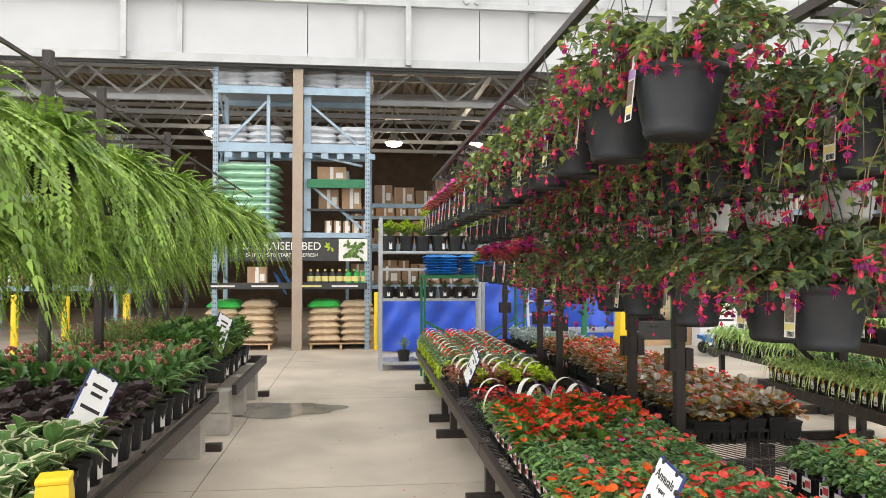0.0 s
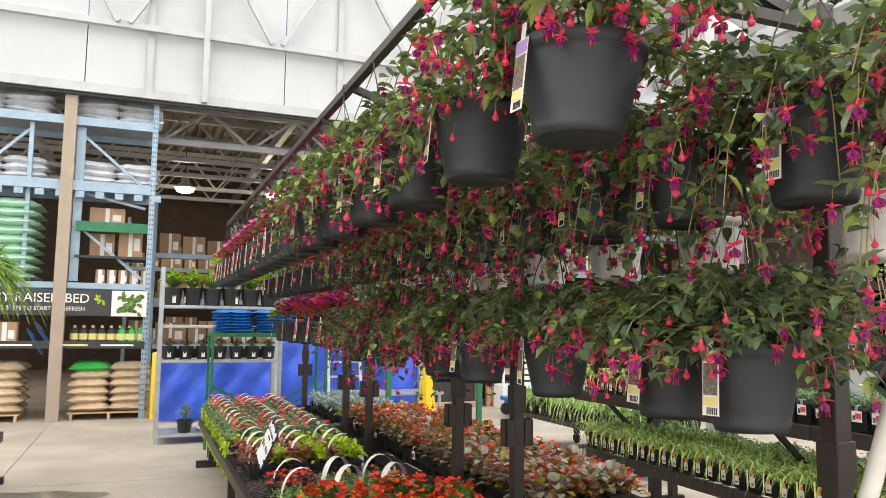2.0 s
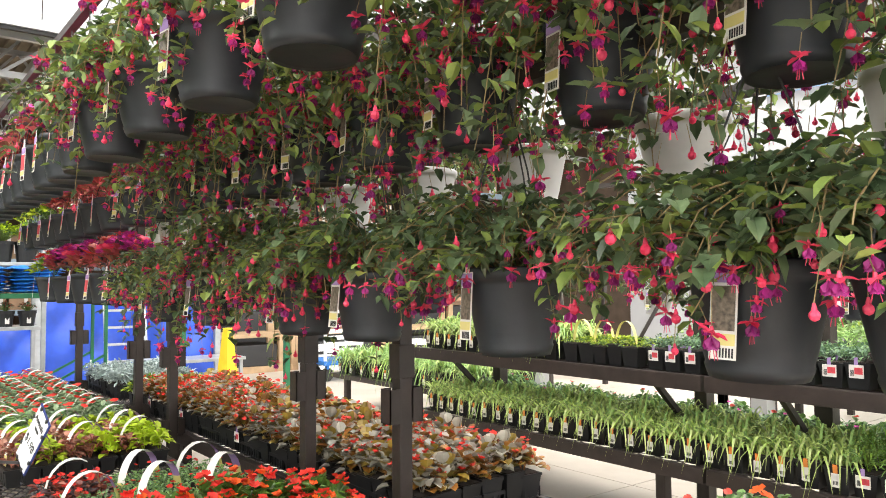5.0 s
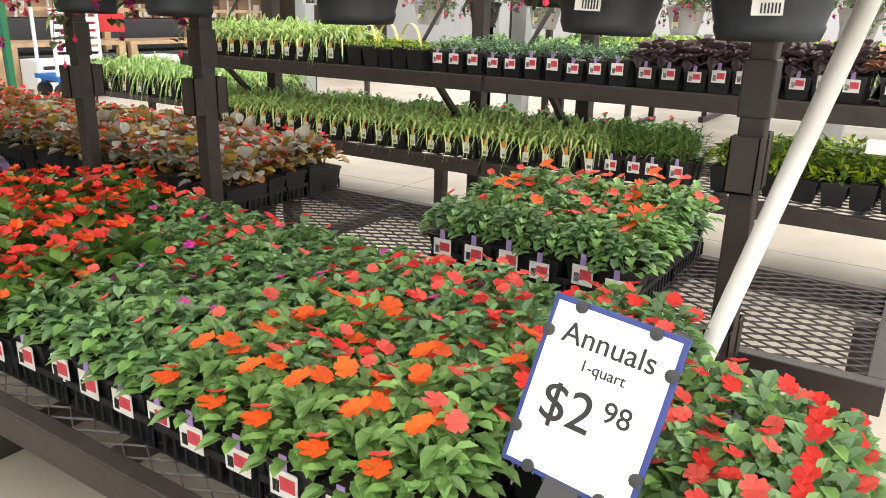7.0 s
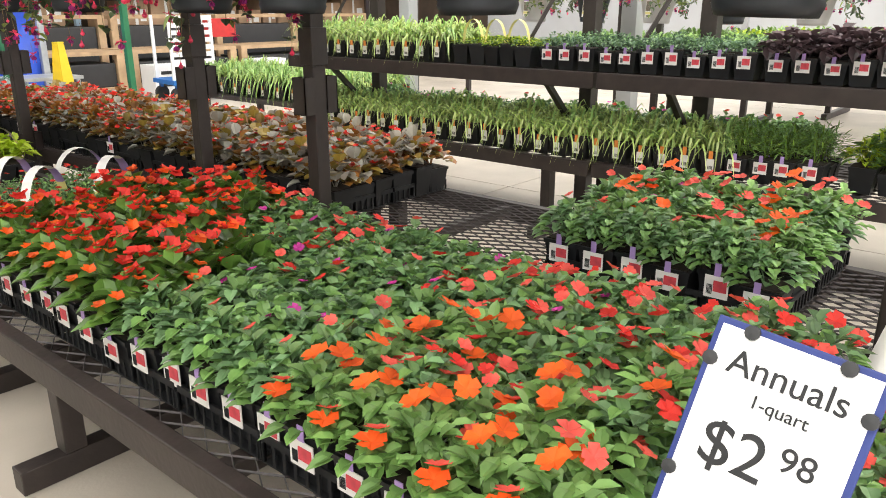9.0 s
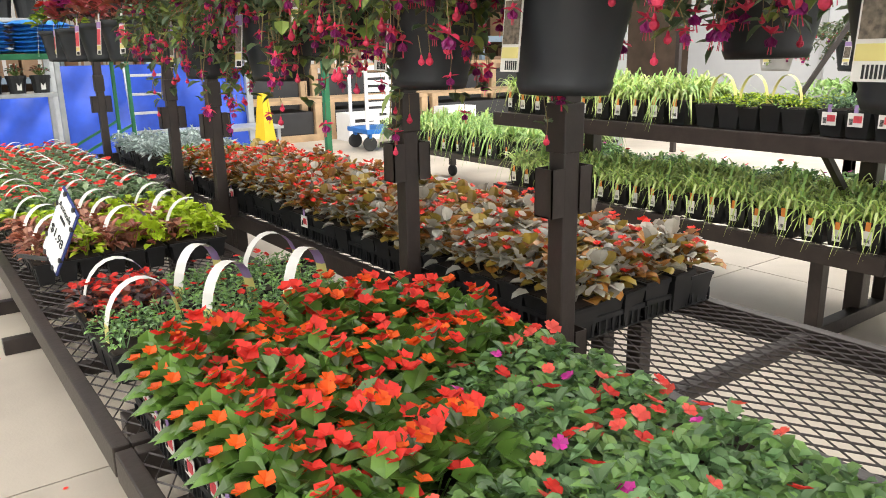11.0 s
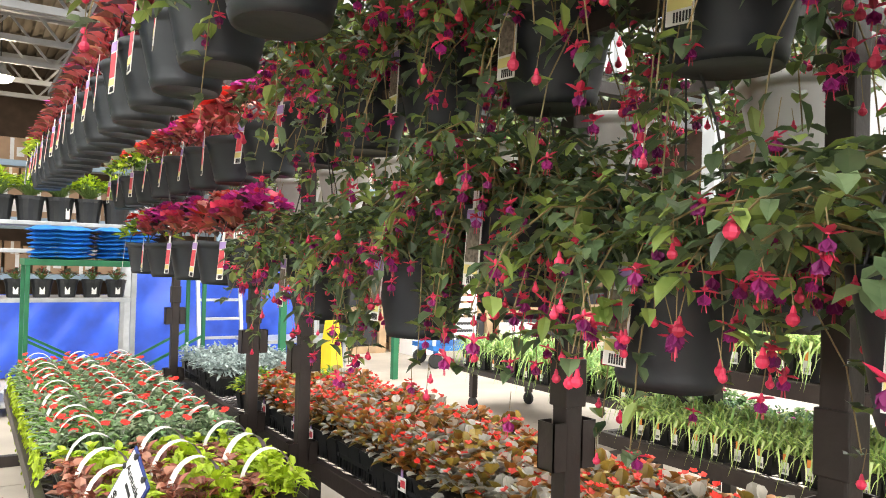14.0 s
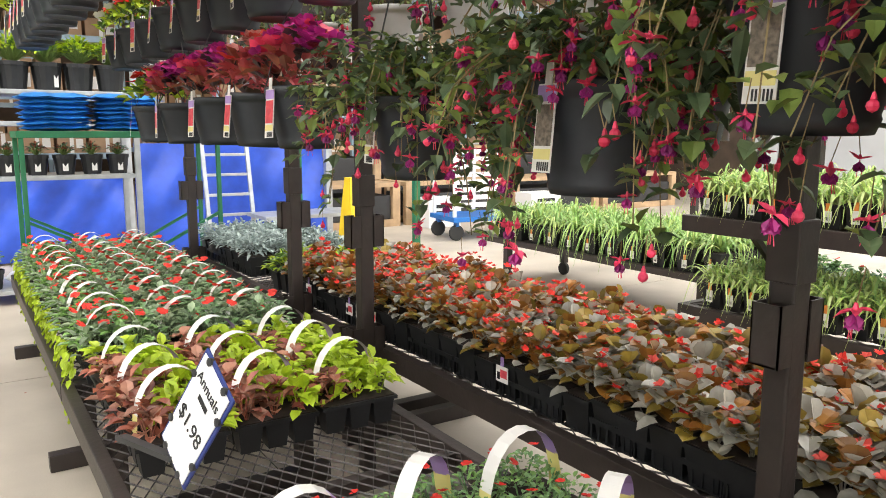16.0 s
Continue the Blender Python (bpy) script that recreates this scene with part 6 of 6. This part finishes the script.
def lumber(x, y, w, d, h, label):
    root = tagged(new("goods_pallet"), label, "pallet", "goods by the store opening")
    root.location = (x, y, 0)
    for k in range(3):
        yy = -d / 2 + k * (d - 0.1) / 2
        sbox("runner", -w / 2, w / 2, yy, yy + 0.1, 0, 0.1, WOOD, root)
    for xx in (-w / 2, w / 2 - 0.12):
        sbox("end_post", xx, xx + 0.12, -d / 2, -d / 2 + 0.1, 0.101, h + 0.12, WOOD, root)
    sbox("wrapped_load", -w / 2 + 0.13, w / 2 - 0.13, -d / 2 + 0.05, d / 2 - 0.05, 0.101, h, SIGNB, root, "black wrapped goods", 0.02)
    sbox("top_board", -w / 2, w / 2, -d / 2, d / 2, h + 0.121, h + 0.18, WOOD, root)
    return root


for i, x in enumerate((4.9, 6.9, 8.9, 10.9)):
    lumber(x, 13.6, 1.9, 0.9, 0.45, "timber-framed pallet of black wrapped goods")
    lumber(x + 0.4, 14.9, 1.9, 0.9, 0.95, "timber-framed pallet of black wrapped goods")
for x, w in ((6.3, 0.55), (8.2, 0.6)):
    bx = sbox("white_carton", -w / 2, w / 2, -0.2, 0.2, 0, 0.42, WHITEP, None, "", 0.006)
    bx.location = (x, 12.85, 0.0)
    t = MB()
    for k in range(3):
        t.box(-w * 0.3, w * 0.3, -0.203, -0.2015, 0.28 - k * 0.09, 0.33 - k * 0.09)
    t.to("print", INK, bx)
    tagged(bx, "white printed carton standing on the store floor", "carton", "white cartons")
# cantilever beams behind
cr = tagged(new("store_rack"), "blue-grey steel store rack with horizontal beams", "rack")
cr.location = (7.6, 15.8, 0)
for x in (-3.6, -1.2, 1.2, 3.6, 6.0):
    sbox("upright", x, x + 0.09, 0, 0.09, 0, 4.4, RACK, cr)
for z in (0.75, 1.5, 2.6, 3.6):
    sbox("beam", -3.6, 6.09, -0.061, -0.001, z, z + 0.13, RACK, cr)
    sbox("deck", -3.6, 6.09, 0.1, 1.2, z + 0.1, z + 0.13, GALV, cr)
R.seed(950)
for z in (0.89, 1.64, 2.74, 3.74):
    x = 4.2
    while x < 13.0:
        w = R.uniform(0.35, 0.8)
        if R.random() < 0.8:
            carton(x + w / 2, 16.4, z, w, 0.6, R.uniform(0.25, 0.62))
        x += w + 0.06
# shelving deeper in the store
for sx, sy, n in ((1.6, 17.5, 3), (-6.5, 16.5, 4), (-10.5, 16.5, 4), (1.0, 22, 3), (5.2, 22, 4)):
    st2 = tagged(new("store_rack"), "dim steel store rack full of cartons", "rack", "racks inside the store")
    st2.location = (sx, sy, 0)
    for x in (-1.4, 1.32):
        sbox("upright", x, x + 0.08, 0, 0.08, 0, 4.2, RACK, st2)
        sbox("upright", x, x + 0.08, 0.9, 0.98, 0, 4.2, RACK, st2)
    for k in range(n):
        z = 0.9 + k * 0.95
        sbox("beam", -1.31, 1.31, -0.03, 0.03, z, z + 0.1, RACK, st2)
        sbox("deck", -1.31, 1.31, 0.031, 0.95, z + 0.06, z + 0.095, GALV, st2)
        x = -1.25
        while x < 1.0:
            w = R.uniform(0.3, 0.6)
            carton(sx + x + w / 2, sy + 0.45, z + 0.101, w, 0.5, R.uniform(0.25, 0.6))
            x += w + 0.05
# garden hoses hung on a stand near the timber bench
hs = tagged(new("hose_stand"), "dark stand hung with coiled black garden hoses", "hose stand")
hs.location = (-3.0, 11.0, 0)
sbox("pole", -0.03, 0.03, -0.03, 0.03, 0, 1.45, BROWN, hs)
sbox("arm", -0.6, 0.6, -0.025, 0.025, 1.40, 1.45, BROWN, hs)
for x in (-0.3, 0.3):
    for q in range(4):
        b = MB()
        pts = [(x + 0.30 * math.sin(t / 24 * 6.2832) * (0.8 + 0.05 * q), -0.05 - 0.03 * q, 0.98 + 0.40 * math.cos(t / 24 * 6.2832)) for t in range(25)]
        b.tube(pts, 0.02, 6)
        b.to("hose_coil", RUBBER, hs, smooth=True)
for x, y in ((-4.4, 11.8), (-5.3, 12.2), (-3.7, 12.4), (-6.4, 12.0)):
    bo = MB()
    bo.lathe(((0.0, 1.0), (0.05, 0.99), (0.055, 0.96), (0.055, 0.0)), 14)
    ob = bo.to("bollard", YELLOW, smooth=True)
    ob.location = (x, y, 0)
    tagged(ob, "yellow plastic bollard by the store opening", "bollard", "yellow bollards")
# wet patch on the slab
wp = MB()
R.seed(41)
n = 40
ring = []
for i in range(n):
    t = i / n * 6.2832
    k = 1 + 0.12 * math.sin(3 * t + 1) + 0.08 * math.sin(7 * t)
    ring.append((-0.78 + 0.58 * math.cos(t) * k, 7.7 + 0.40 * math.sin(t) * k, 0.004))
wp.add(ring, [tuple(range(n))])
tagged(wp.to("water_puddle", mat("wet_concrete", (0.24, 0.22, 0.19), 0.12, var=0.25, scale=4)), "thin dark puddle of water on the concrete floor", "puddle", kind="structure")
# fallen petals and leaf litter
R.seed(43)
pt = MB()
for k in range(70):
    x, y = R.uniform(-1.1, 0.65), R.uniform(2.0, 9.0)
    a = R.uniform(0, 6.28)
    pt.leaf((x, y, 0.003), (math.cos(a), math.sin(a), 0.02), R.uniform(0.012, 0.03), R.uniform(0.01, 0.018), droop=0.0, fold=0.1, slot=R.choice((0, 0, 1, 2)))
tagged(pt.to("petal_litter", [L_MAROON, F_MAG, F_RED]), "scattered fallen petals and dry leaves on concrete", "litter", kind="stuff")

# remove the patterns that the copies were made from
for o in [o for o in scene.objects if o.parent is None and o.location.y < -29 and o.location.z < -2]:
    for c in list(o.children_recursive):
        bpy.data.objects.remove(c)
    bpy.data.objects.remove(o)
